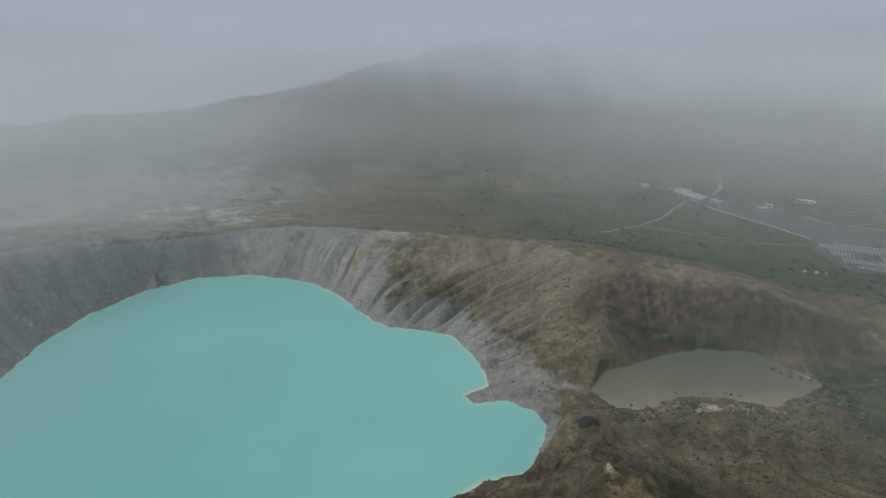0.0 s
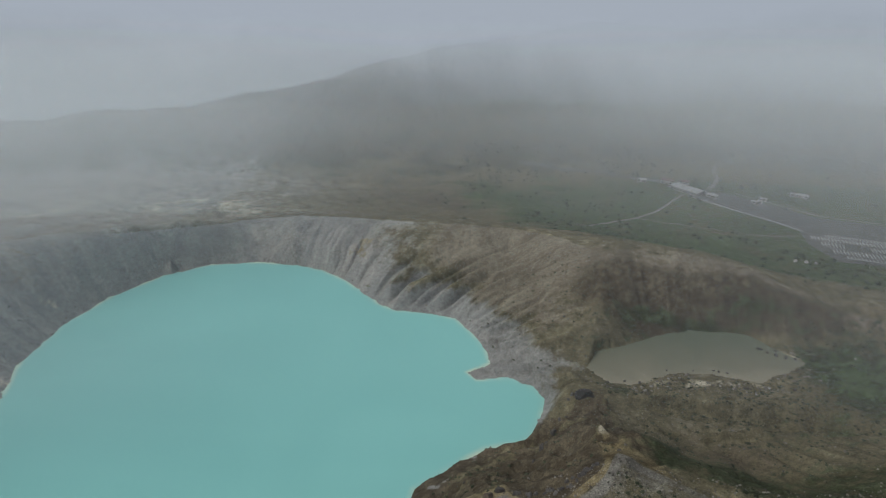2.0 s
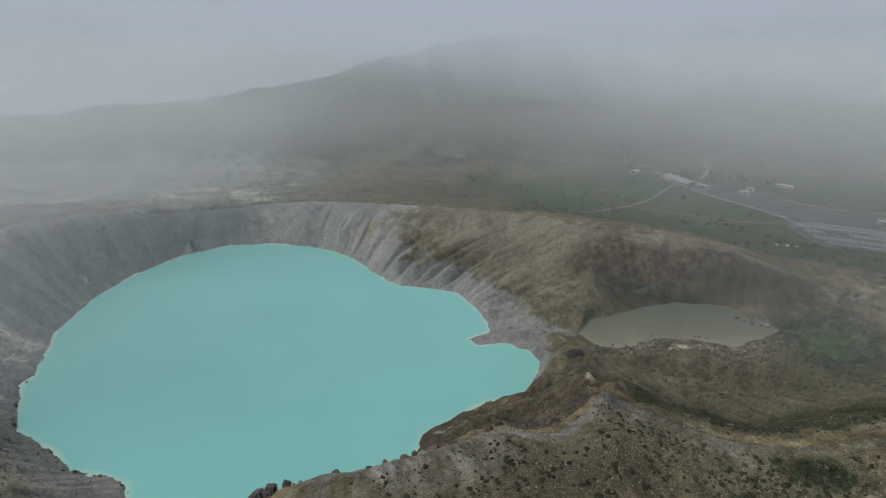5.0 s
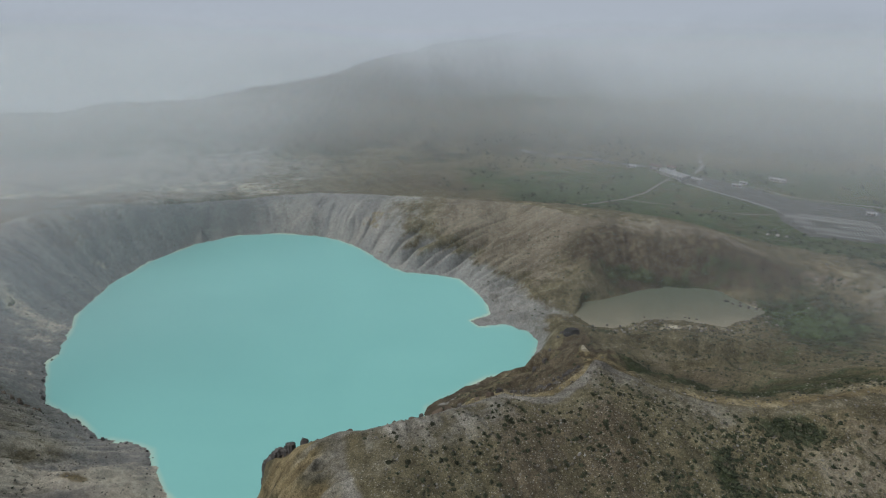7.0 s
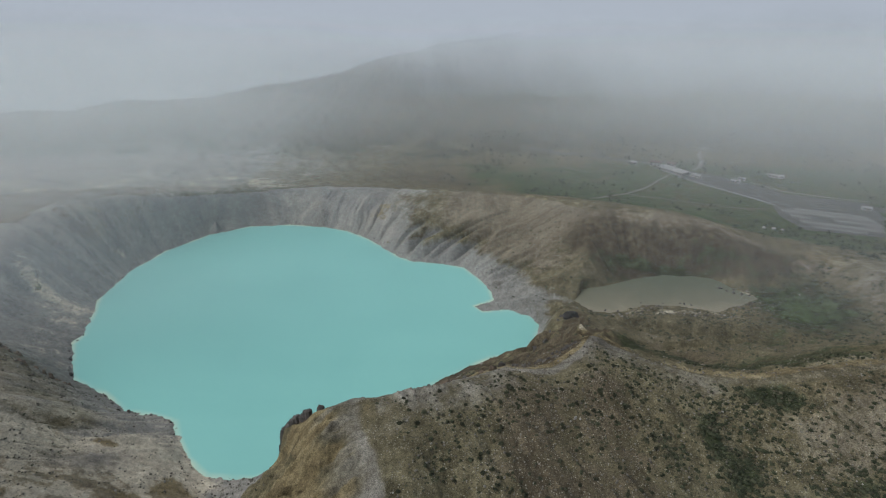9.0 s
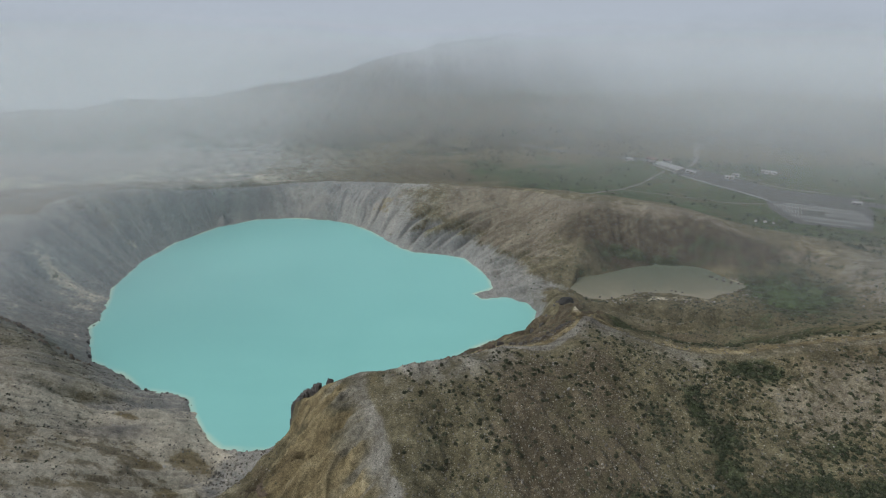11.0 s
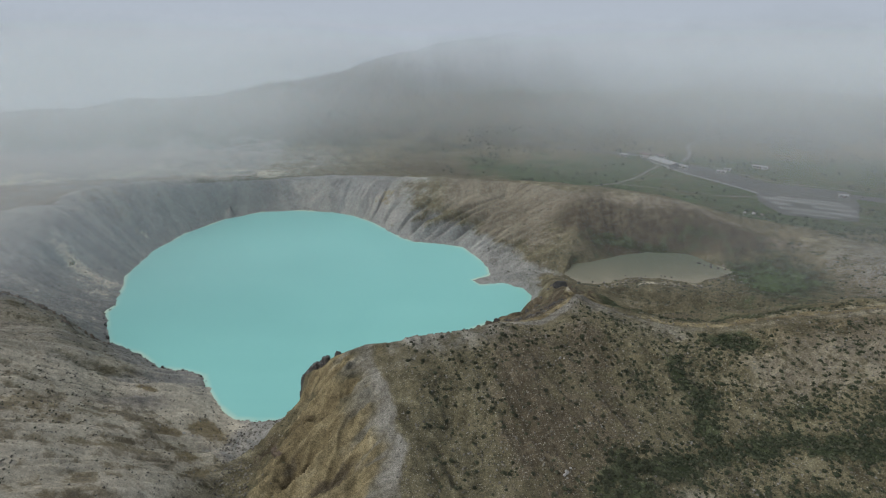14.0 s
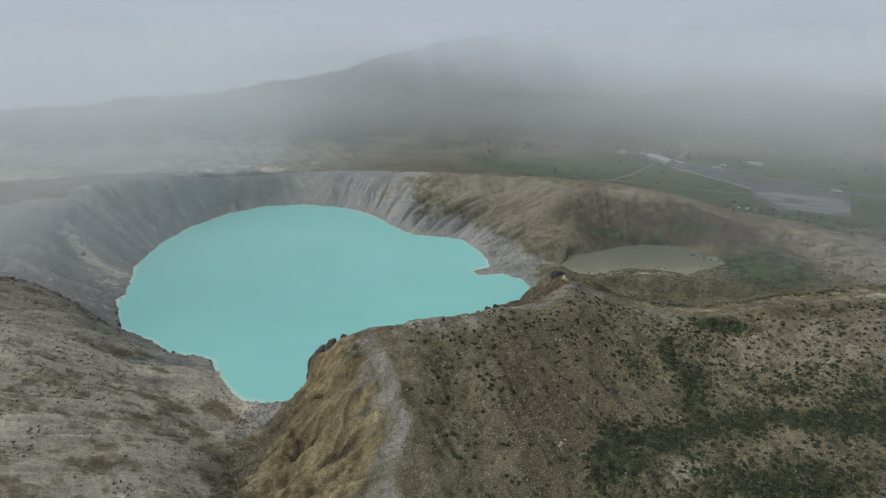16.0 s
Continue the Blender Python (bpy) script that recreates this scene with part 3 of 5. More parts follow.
def thicket(x, y):
    """How densely low scrub closes over the ground of the ridge's flank."""
    wave = 6 * (fractal(x / 9, y / 9, 3, 87) - 0.5)
    ring = (1 - smooth(near_line(x, y, RING) + wave, 1, 10)) * (0.7 + 0.3 * smooth(fractal(x / 5, y / 5, 3, 89), 0.35, 0.6))
    return np.maximum.reduce([ring, 0.9 * blob(x, y, 49, 14, 8, 14, 10), blob(x, y, 98, 8, 26, 9), blob(x, y, 108, 86, 12, 6, -25), blob(x, y, 82, 69, 4, 9), blob(x, y, 87, 56, 6, 8), blob(x, y, 84, 44, 5, 10), 0.6 * blob(x, y, 117, 47, 12, 5, 20), 0.6 * blob(x, y, 140, 38, 12, 6), 0.5 * blob(x, y, 66, 61, 5, 9)])


def zones(x, y, z):
    """Where ash, ochre clay, pale crust, streaked bands and scrub lie."""
    lake = near_line(x, y, SHORE + SHORE[:1])
    pond = near_line(x, y, POND_SHORE + POND_SHORE[:1])
    far = near_line(x, y, FAR_CREST)
    near = near_line(x, y, NEAR_CREST)
    bowl = inside(x, y, CRATER)
    n1 = fractal(x / 30, y / 30, 4, 81)
    n2 = fractal(x / 90, y / 90, 3, 83)
    west = smooth(-x + 30 * (n1 - 0.5), -15, 75)
    ash = np.where(bowl, np.maximum(west, (1 - 0.2 * smooth(x, -20, 20)) * (1 - smooth(z + 9 * (n1 - 0.5), 3, 20))), 0.0)
    ash = np.where(bowl, ash + (0.15 - ash) * smooth(x + 12 * (n1 - 0.5) - 20 * blob(x, y, 55, 208, 40, 24), 38, 62), ash)
    bank = smooth(x, -22, -10) * (1 - smooth(y, 178, 205)) * (1 - smooth(x, 62, 75))
    ash = ash * (1 - bank * smooth(z + 5 * (n1 - 0.5) - 4 * blob(x, y, -8, 148, 10, 14), 1, 5))
    ash = np.maximum(ash, np.clip(0.85 + 0.1 * COARSE, 0, 1) * smooth(-x, 88, 110) * (y < 160))
    ash = np.maximum(ash, 0.45 * smooth(-x, 60, 180) * (y > 300))
    ash = np.maximum(ash, 0.9 * smooth(-x, 170, 250) * smooth(y, 120, 190) * ~bowl)
    n3 = fractal(x / 6, y / 6, 3, 85)
    north = y - np.interp(x, [p[0] for p in NEAR_CREST], [p[1] for p in NEAR_CREST])
    east = x - np.interp(y, [p[1] for p in SIDE_CREST[::-1]], [p[0] for p in SIDE_CREST[::-1]]) + 5 * (n3 - 0.5)
    notch = smooth(x, 14, 26) * (1 - smooth(x, 44, 53))
    north = north + 6 * notch
    along_near = smooth(x, -44, -36) * (1 - 0.55 * smooth(x, 70, 115))
    ragged = north + 1.6 * (n3 - 0.5)
    apron = smooth(x, 40, 52) * (1 - smooth(x, 84, 108))
    skirt = smooth(north + 8 * (n3 - 0.5), -26, -4) * (1 - smooth(ragged, -0.3, 1.2)) * apron * (0.3 + 0.15 * smooth(n3, 0.4, 0.65) + 0.1 * COARSE)
    dust_and_light = np.maximum.reduce([skirt, 0.92 * (1 - 0.4 * smooth(x, 54, 70)) * smooth(ragged, -7, -3) * (1 - smooth(ragged, -0.3, 1.2)) * along_near],)
    dust_and_light = np.maximum(dust_and_light, (0.85 + 0.13 * COARSE + 0.08 * FINE) * smooth(east, -12, -1) * (1 - smooth(east, -0.5, 3)) * (y < 88) * smooth(y, -40, 0))
    dust_and_light = np.maximum(dust_and_light, 0.62 * smooth(east, -24, -6) * (1 - smooth(east, 0, 4)) * smooth(fractal((y - 0.6 * x) / 3.5, (x + 0.6 * y) / 30, 3, 35), 0.42, 0.6) * (y < 84) * smooth(y, -30, 0))
    dust_and_light = np.maximum(dust_and_light, np.clip(0.42 + 0.22 * COARSE + 0.1 * FINE, 0, 0.8) * (1 - 0.65 * smooth(x, 2, 30)) * smooth(east, -2, 4) * (1 - smooth(x, 40, 75)) * smooth(-north, 0, 3) * (1 - smooth(near, 8, 42)))
    dust_and_light = np.maximum(dust_and_light, 0.75 * blob(x, y, -140, 81, 17, 7, 33))
    # hill coloured lighter to make up for the weak sun on it
    dust_and_light = np.maximum(dust_and_light, (0.4 + 0.1 * FINE) * np.maximum(blob(x, y, -195, 108, 36, 34), blob(x, y, -165, 102, 22, 14, 20)))
    # east rim coloured lighter, standing in for mist over it
    dust_and_light = np.maximum(dust_and_light, 0.5 * blob(x, y, 264, 205, 42, 62))
    lee = smooth(north, 0, 2) * (1 - smooth(north, 4, 9)) * smooth(x, 60, 100)
    lakeside = smooth(ragged, 0, 1.5) * (1 - smooth(ragged, 8, 15)) * smooth(x, -50, -40) * (1 - smooth(x, 60, 75))
    hill = np.maximum(blob(x, y, -195, 108, 36, 34), blob(x, y, -165, 102, 22, 14, 20))
    ash = ash * (1 - 0.85 * hill)
    ash = ash * (1 - 0.4 * smooth(n1, 0.45, 0.7) * bowl * smooth(z, 4, 14) * smooth(far, 3, 12))
    ochre = (1 - dust_and_light) * np.maximum.reduce([0.5 * hill, 0.9 * blob(x, y, -120, 67, 9, 5, 20), 0.95 * blob(x, y, -139, 93, 6, 3), 0.8 * blob(x, y, -107, 56, 6, 6), 0.7 * blob(x, y, -66, 20, 8, 6), 0.8 * blob(x, y, -108, 78, 10, 8), 0.5 * blob(x, y, -100, 48, 6, 12, -20), 0.95 * blob(x, y, -66, 22, 10, 7), 0.6 * blob(x, y, -152, 50, 24, 16), 0.6 * blob(x, y, -128, 40, 26, 5, 33),
                                          0.95 * blob(x, y, -55, 45, 24, 45, -12), 0.8 * blob(x, y, -56, 80, 14, 16), 0.8 * (1 - smooth(east, -2, 2)) * smooth(east, -34, -20) * (1 - smooth(y, 84, 90)) * smooth(y, -30, 5), 0.9 * lakeside, 0.75 * (1 - smooth(near, 0.5, 3.5)) * smooth(n1, 0.35, 0.6) * (x > 58), 0.6 * blob(x, y, 165, 86, 65, 26), 0.75 * lee, 0.8 * blob(x, y, 52, 133, 8, 8), 0.3 * blob(x, y, 240, 175, 35, 25), (0.1 + 0.42 * n2 - 0.05 * COARSE) * smooth(-x, 92, 115) * (y < 140) * ~bowl, 0.3 * blob(x, y, 23, 31, 18, 14), 0.4 * blob(x, y, 55, 78, 14, 10),
                                          0.58 * blob(x, y, 150, 276, 80, 16, -18), 0.3 * blob(x, y, 60, 320, 40, 40), 0.5 * blob(x, y, -56, 349, 9, 12), 0.45 * blob(x, y, -244, 284, 14, 8, 30), 0.5 * blob(x, y, 235, 250, 40, 26)])
    # pale soil; left slope, hill, right spur coloured lighter for weak sun and haze
    pale = np.maximum.reduce([0.75 * blob(x, y, 54, 141, 2.5, 2.5), 0.66 * hill, 0.22 * (1 - smooth(far + 5 * (n3 - 0.5), 0, 8)) * (x < 90) * (y > 270), 0.38 * blob(x, y, 52, 42, 9, 8), 0.22 * blob(x, y, 31, 22, 9, 7), 0.45 * blob(x, y, 68, 10, 16, 7, 25), 0.58 * blob(x, y, 158, 70, 55, 30), 0.6 * blob(x, y, 195, 100, 80, 24), (0.28 + 0.12 * COARSE + 0.4 * (n1 - 0.5)) * smooth(-x, 175, 215) * smooth(y, 140, 165) * (1 - smooth(y, 190, 310)) * bowl, (1 - 0.9 * hill) * smooth(-x, 84, 112) * (1 - smooth(y, 80, 135)) * np.clip(0.98 + 0.08 * COARSE + 0.06 * FINE + 0.4 * (n2 - 0.5), 0, 1), 0.7 * blob(x, y, -140, 80, 16, 9, 33), 0.7 * blob(x, y, -94, 16, 14, 12, 33), 0.6 * blob(x, y, -72, 30, 9, 5, 20), 0.6 * blob(x, y, -226, 272, 7, 4, 20), 0.7 * blob(x, y, 92, 285, 3.5, 8),
                              0.5 * blob(x, y, 130, 208, 32, 6) * (0.6 + 0.8 * n3), 0.6 * blob(x, y, 174, 229, 8, 9), 0.25 * (1 - smooth(pond, 0, 4)) * (y < 225), (0.34 + 0.6 * (n1 - 0.5)) * smooth(-x, 70, 160) * smooth(far, 6, 30) * ~bowl * smooth(y, 300, 360) * (1 - smooth(y, 520, 640))])
    bands = np.maximum.reduce([0.8 * (1 - 0.8 * hill) * smooth(-x, 80, 110) * (1 - smooth(y, 100, 140)), 0.25 * smooth(-x, 60, 160) * smooth(y, 350, 430) * (1 - smooth(y, 560, 760)), 0.12 * bowl * west])
    meadow = 0.66 * smooth(y, 250, 340) * smooth(x + 0.3 * (y - 400), 0, 110) * smooth(far, 6, 30) * ~bowl * (1 - smooth(y, 560, 700))
    meadow = np.maximum(meadow, 0.72 * blob(x, y, 200, 203, 30, 36))
    scrub = np.maximum.reduce([0.58 * smooth(north, 7, 14) * (1 - smooth(north, 34, 56)) * smooth(x, 58, 72) * (1 - smooth(x, 150, 190)), 0.5 * smooth(y, 560, 700), 0.85 * thicket(x, y), 0.72 * blob(x, y, 207, 208, 28, 48), 0.45 * blob(x, y, 160, 165, 55, 22), 0.95 * blob(x, y, 201, 204, 34, 40), 0.6 * blob(x, y, 125, 256, 60, 5, -4), 0.4 * blob(x, y, 98, 250, 26, 8, -15), 0.5 * blob(x, y, 78, 215, 10, 30), 0.4 * blob(x, y, 170, 258, 40, 6, -10)])
    scrub = scrub * (1 - 0.5 * hill)
    # how the ground runs: across and down the fall of each slope
    lobes = 14 * fractal(x / 45, y / 45, 3, 5)
    turn = np.arctan2(x + 95, y - 235) * 150 + lobes
    c, s = math.cos(radians(33)), math.sin(radians(33))
    u, v = x * c + y * s, -x * s + y * c
    left = (x < -87) & (y < 150) & ~bowl
    right = (y < 125) & (x >= -30) & ~bowl
    face = (y < 110) & (x >= -87) & (x < -30)
    across = np.select([bowl & (y > 118), face, left, right], [turn * 0.1, (y - 0.6 * x) * 0.2, v * 0.2 + lobes * 0.08, x * 0.22 + lobes * 0.1], y * 0.1 + x * 0.02)
    down = np.select([bowl & (y > 118), face, left, right], [lake * 0.03, (x + 0.6 * y) * 0.05, u * 0.03, y * 0.045], x * 0.035)
    flank = smooth(x, -5, 22) * (1 - smooth(x, 50, 72)) * (1 - smooth(y, 84, 112)) * smooth(-north, 4, 16)
    # last two terms darken the face's scooped hollows, their shade put into umber
    umber = np.maximum.reduce([1.4 * blob(x, y, 108, 264, 46, 18, -14), 0.9 * bank * smooth(n3, 0.25, 0.5) * smooth(north, 8, 16), 0.58 * flank, 1.1 * notch * smooth(north, 2.5, 5) * (1 - smooth(north, 40, 60)), 0.85 * blob(x, y, 108, 264, 24, 15, -20), 1.0 * blob(x, y, 37, 140, 13, 26, -20) * smooth(north, 3, 9), 0.5 * blob(x, y, -208, 141, 20, 5, -8), 0.45 * blob(x, y, -178, 100, 7, 5), 0.72 * smooth(y, 540, 760), 0.55 * blob(x, y, 10, 540, 190, 110), 1.15 * blob(x, y, 168, 259, 56, 12, -14), 0.6 * blob(x, y, 110, 150, 30, 20), 0.55 * blob(x, y, -180, 140, 25, 8), 0.7 * blob(x, y, -78, 62, 7, 16), 0.9 * blob(x, y, -45, 28, 11, 4.5, 25), 0.7 * blob(x, y, -62, 40, 4, 9, -20)])
    tan = np.maximum.reduce([0.5 * hill, 0.32 * smooth(-x, 90, 112) * (y < 140) * ~bowl, 0.7 * blob(x, y, 165, 68, 60, 30), 0.8 * blob(x, y, 260, 170, 60, 60), 0.4 * blob(x, y, 130, 198, 40, 12),  0.9 * bowl * smooth(x + 20 * (n1 - 0.5), -30, 25) * smooth(y, 225, 258) * smooth(z + 8 * (n1 - 0.5), 7, 15) * (1 - 0.9 * blob(x, y, 102, 256, 36, 16)), 0.7 * blob(x, y, 150, 276, 90, 14, -18), 0.42 * blob(x, y, 110, 168, 40, 26), 0.55 * smooth(-x, 20, 90) * smooth(far, 3, 15) * ~bowl * (y > 250) * (1 - smooth(y, 430, 520)), 0.4 * smooth(-x, 190, 240) * bowl * smooth(y, 240, 275) * smooth(z, 14, 26)])
    umber = umber * (1 - 0.75 * hill)
    soft = (n1 - 0.5) * 0.25 + (n2 - 0.5) * 0.2
    rib = np.where(bowl & (y > 165), ribs(x, y, lake) * smooth(x, -112, -92) * (1 - smooth(z, 12, 26)), 0.3)
    stony = np.maximum(smooth(east, -6, 2) * (y < 118) * ~bowl * (1 - 0.8 * thicket(x, y)), 0.5 * smooth(-x, 60, 90) * (y < 140))
    return {"rib": rib, "stony": stony * (x < 220) * (y > -40), "rill": 0.75 * FINE + 0.75 * COARSE, "ash": np.clip(ash + soft, 0, 1), "ochre": np.clip(ochre + soft, 0, 1), "pale": np.clip(pale + soft * 0.6, 0, 1), "bands": np.clip(bands, 0, 1), "meadow": np.clip(meadow + soft, 0, 1), "tan": np.clip(tan + soft, 0, 1), "dust_and_light": np.clip(dust_and_light, 0, 1), "umber": np.clip(umber + soft, 0, 1), "across": across, "down": down, "scrub": np.clip(scrub + soft, 0, 1)}


ground_mesh = sheet_mesh("ground", XX, YY, ZZ)
for zone_name, values in zones(XX, YY, ZZ).items():
    ground_mesh.attributes.new(zone_name, "FLOAT", "POINT").data.foreach_set("value", values.ravel().astype(np.float32))
ground_mesh.materials.append(GROUND)
ground = tagged(new("ground", ground_mesh), "grey ash and brown soil of a volcanic crater with scrubby flanks", "ground", kind="structure")


def water(name, outline, level, mat, label, reach):
    """A sheet of water that runs a little under its shore."""
    pts = along(outline + outline[:1], 6)[:-1]
    cx, cy = sum(p[0] for p in pts) / len(pts), sum(p[1] for p in pts) / len(pts)
    bm = bmesh.new()
    vs = []
    for i, p in enumerate(pts):
        a, b = pts[i - 1], pts[(i + 1) % len(pts)]
        n = Vector((-(b[1] - a[1]), b[0] - a[0], 0)).normalized()
        if not inside(np.array(p[0] - n.x), np.array(p[1] - n.y), outline):
            n = -n
        vs.append(bm.verts.new((p[0] + n.x * reach, p[1] + n.y * reach, level)))
    rim = len(vs)
    inner = []
    for v, p in zip(vs, pts):
        way = Vector((p[0], p[1], level)) - v.co
        inner.append(bm.verts.new(v.co + way * (1 + 2.6 / reach)))
    for i in range(rim):
        j = (i + 1) % rim
        bm.faces.new((vs[i], vs[j], inner[j], inner[i]))
    bm.faces.new(inner)
    bmesh.ops.triangulate(bm, faces=bm.faces[:])
    for f in bm.faces:
        if f.normal.z < 0:
            f.normal_flip()
    me = bpy.data.meshes.new(name)
    bm.to_mesh(me)
    bm.free()
    me.attributes.new("shallow", "FLOAT", "POINT").data.foreach_set("value", np.r_[np.ones(rim), np.zeros(rim)].astype(np.float32))
    me.materials.append(mat)
    return tagged(new(name, me), label, "water", kind="structure")


water("water_lake", SHORE, 0.0, LAKE, "opaque milky turquoise water of a crater lake", 4.2)
water("water_pond", POND_SHORE, POND_LEVEL, POND, "shallow grey-green water of a small muddy pond", 3.0)


# ---- helpers for things ----
def mesh_of(name, bm, mat, smooth_faces=False):
    me = bpy.data.meshes.new(name)
    for f in bm.faces:
        f.smooth = smooth_faces
    bm.to_mesh(me)
    bm.free()
    me.materials.append(mat)
    return me


def part(name, bm, mat, parent, label=""):
    ob = new(name, mesh_of(name, bm, mat))
    ob.parent = parent
    return tagged(ob, label)


def box(size, at=(0, 0, 0), bevel=0.0):
    bm = bmesh.new()
    bmesh.ops.create_cube(bm, size=1.0, matrix=Matrix.Translation(at) @ Matrix.Diagonal((*size, 1)))
    if bevel:
        bmesh.ops.bevel(bm, geom=bm.edges[:], offset=bevel, segments=1, affect="EDGES")
    return bm


def ground_at(x, y):
    return float(ground_height(np.array([x]), np.array([y]))[0])


# ---- roads, paths and the car park on the plain ----
def ribbon(name, line, width, mat, lift, label, category):
    pts = along(line, 4)
    xs, ys = np.array([p[0] for p in pts]), np.array([p[1] for p in pts])
    tx, ty = np.gradient(xs), np.gradient(ys)
    k = np.hypot(tx, ty)
    nx, ny = -ty / k, tx / k
    xx = np.stack([xs + nx * width * s for s in (-0.5, -0.17, 0.17, 0.5)])
    yy = np.stack([ys + ny * width * s for s in (-0.5, -0.17, 0.17, 0.5)])
    zz = ground_height(xx, yy) + lift
    zz = np.maximum(zz, zz.mean(0)[None, :] - 0.1)
    me = sheet_mesh(name, xx, yy, zz)
    me.materials.append(mat)
    return tagged(new(name, me), label, category, kind="structure")


bm = bmesh.new()
top = [bm.verts.new((x, y, -21.85)) for x, y in APRON]
low = [bm.verts.new((x, y, -22.6)) for x, y in APRON]
bm.faces.new(top)
for i in range(len(top)):
    bm.faces.new((top[i], low[i], low[(i + 1) % len(top)], top[(i + 1) % len(top)]))
bmesh.ops.recalc_face_normals(bm, faces=bm.faces[:])
pavement = tagged(new("pavement", mesh_of("pavement", bm, ASPHALT)), "worn grey asphalt of a mountain car park with white bays", "car park", kind="structure")

ROW = Vector((0.94, -0.34, 0)).normalized()
DOWN = Vector((-ROW.y, ROW.x, 0)) * -1
CORNER = Vector((321, 462, -21.845))
bay_line = mesh_of("bay_line", box((0.6, 4.6, 0.02)), PAINT)
spine_mesh = mesh_of("spine_line", box((1.0, 0.55, 0.02)), PAINT)
turn_row = math.degrees(math.atan2(ROW.y, ROW.x))
for offset, sides, first, last in ((3, (1,), 12, 74), (13, (-1, 1), 0, 78), (25, (-1, 1), 6, 22), (25, (-1, 1), 42, 80), (38, (-1, 1), 12, 78), (50, (-1,), 20, 62)):
    for side in sides:
        for k in np.arange(first, last, 2.6):
            p = CORNER + ROW * float(k) + DOWN * (offset + side * 2.55)
            line = new("bay_line", bay_line)
            line.matrix_basis = pose(p.x, p.y, p.z, 0, 0, turn_row)
            line.parent = pavement
    mid = CORNER + ROW * ((first + last) / 2 - 1.5) + DOWN * offset
    line = new("spine_line", spine_mesh)
    line.matrix_basis = pose(mid.x, mid.y, mid.z, 0, 0, turn_row) @ Matrix.Diagonal((last - first - 2, 1, 1, 1))
    line.parent = pavement

ribbon("kerb_south", [(250, 549), (262, 533), (279, 511), (300, 486), (316, 462)], 2.6, KERB, 0.45, "pale concrete walkway edging the mountain car park", "kerb")
ribbon("kerb_north", [(300, 560), (319, 536), (348, 500), (380, 486), (430, 470)], 1.8, KERB, 0.45, "pale concrete kerb along the mountain road", "kerb")
ribbon("road_upper", [(276, 572), (290, 588), (301, 608), (305, 624), (310, 640), (326, 668), (354, 689), (404, 703), (444, 710), (520, 700)], 4.5, TRACK, 0.7, "pale winding service road climbing from the car park", "road")
ribbon("road_valley", [(250, 590), (215, 612), (180, 640), (140, 652), (90, 690)], 8, ASPHALT, 0.7, "grey mountain road running along the plain", "road")
ribbon("road_east", [(400, 455), (450, 440), (520, 425), (640, 420)], 16, ASPHALT, 0.7, "grey mountain road leading away from the car park", "road")
ribbon("verge_valley", [(104, 754), (140, 706), (170, 668), (194, 633), (213, 612), (232, 594)], 1.7, TRACK, 0.9, "pale gravel verge along the mountain road", "verge")
ribbon("verge_upper", [(146, 686), (182, 662), (212, 650), (240, 622), (262, 604)], 1.8, TRACK, 0.8, "pale gravel bank above the mountain road", "verge")
ribbon("path_foot", [(112, 452), (124, 459), (146, 471), (176, 488), (202, 505), (216, 522), (224, 535), (244, 556)], 2.2, TRACK, 0.5, "pale narrow footpath across the green plain", "path")
ribbon("path_side", [(176, 488), (215, 462), (260, 446), (306, 452)], 1.6, TRACK, 0.45, "faint trodden footpath across the green plain", "path")


def house(at, turn, size, wall_height, roof_mat, roof_rise, label, bays):
    """A low building: walls, an overhanging roof, a door and a row of windows along each long side."""
    length, depth = size
    root = tagged(new("rest_house" if bays > 3 else "hut"), label, "building")
    root.matrix_basis = pose(at[0], at[1], ground_at(*at) + 0.1, 0, 0, turn)
    part("wall", box((length, depth, wall_height), (0, 0, wall_height / 2), 0.05), WALL, root)
    bm = bmesh.new()
    l2, d2, e = length / 2 + 0.7, depth / 2 + 0.8, wall_height + 0.02
    prof = [(-d2, e), (0, e + roof_rise), (d2, e), (d2, e + 0.3), (0, e + roof_rise + 0.3), (-d2, e + 0.3)]
    ends = [[bm.verts.new((x, y, z)) for y, z in prof] for x in (-l2, l2)]
    bm.faces.new(ends[0])
    bm.faces.new(ends[1][::-1])
    for i in range(6):
        bm.faces.new((ends[0][i], ends[1][i], ends[1][(i + 1) % 6], ends[0][(i + 1) % 6]))
    bmesh.ops.recalc_face_normals(bm, faces=bm.faces[:])
    roof = part("roof", bm, roof_mat, root)
    if bays > 3:
        part("chimney", box((0.9, 0.9, 1.4), (length * 0.3, depth * 0.2, e + roof_rise + 0.3), 0.05), WALL, roof)
    part("door", box((1.1, 0.12, 2.1), (length * 0.05, -depth / 2 - 0.03, 1.05)), DOOR, root)
    for side in (-1, 1):
        for i in range(bays):
            x = (i + 0.5) / bays * length - length / 2
            if side == -1 and abs(x - length * 0.05) < 1.4:
                continue
            window = part("window", box((1.8, 0.1, 1.3), (x, side * (depth / 2 + 0.03), 1.7)), KERB, root)
            part("pane", box((1.6, 0.04, 1.1), (x, side * (depth / 2 + 0.09), 1.7)), DARK_GLASS, window)
    return root


house((252, 566), -56, (31, 13), 3.4, ROOF, 0.9, "long low rest house with a pale sheet-metal roof", 9)
house((271, 549), -50, (10, 5), 2.6, ROOF, 0.4, "small pale-roofed ticket hut beside the car park", 2)
house((240, 592), -30, (12, 8), 4.2, RED_ROOF, 1.6, "red-brown roofed lodge behind the rest house", 3)
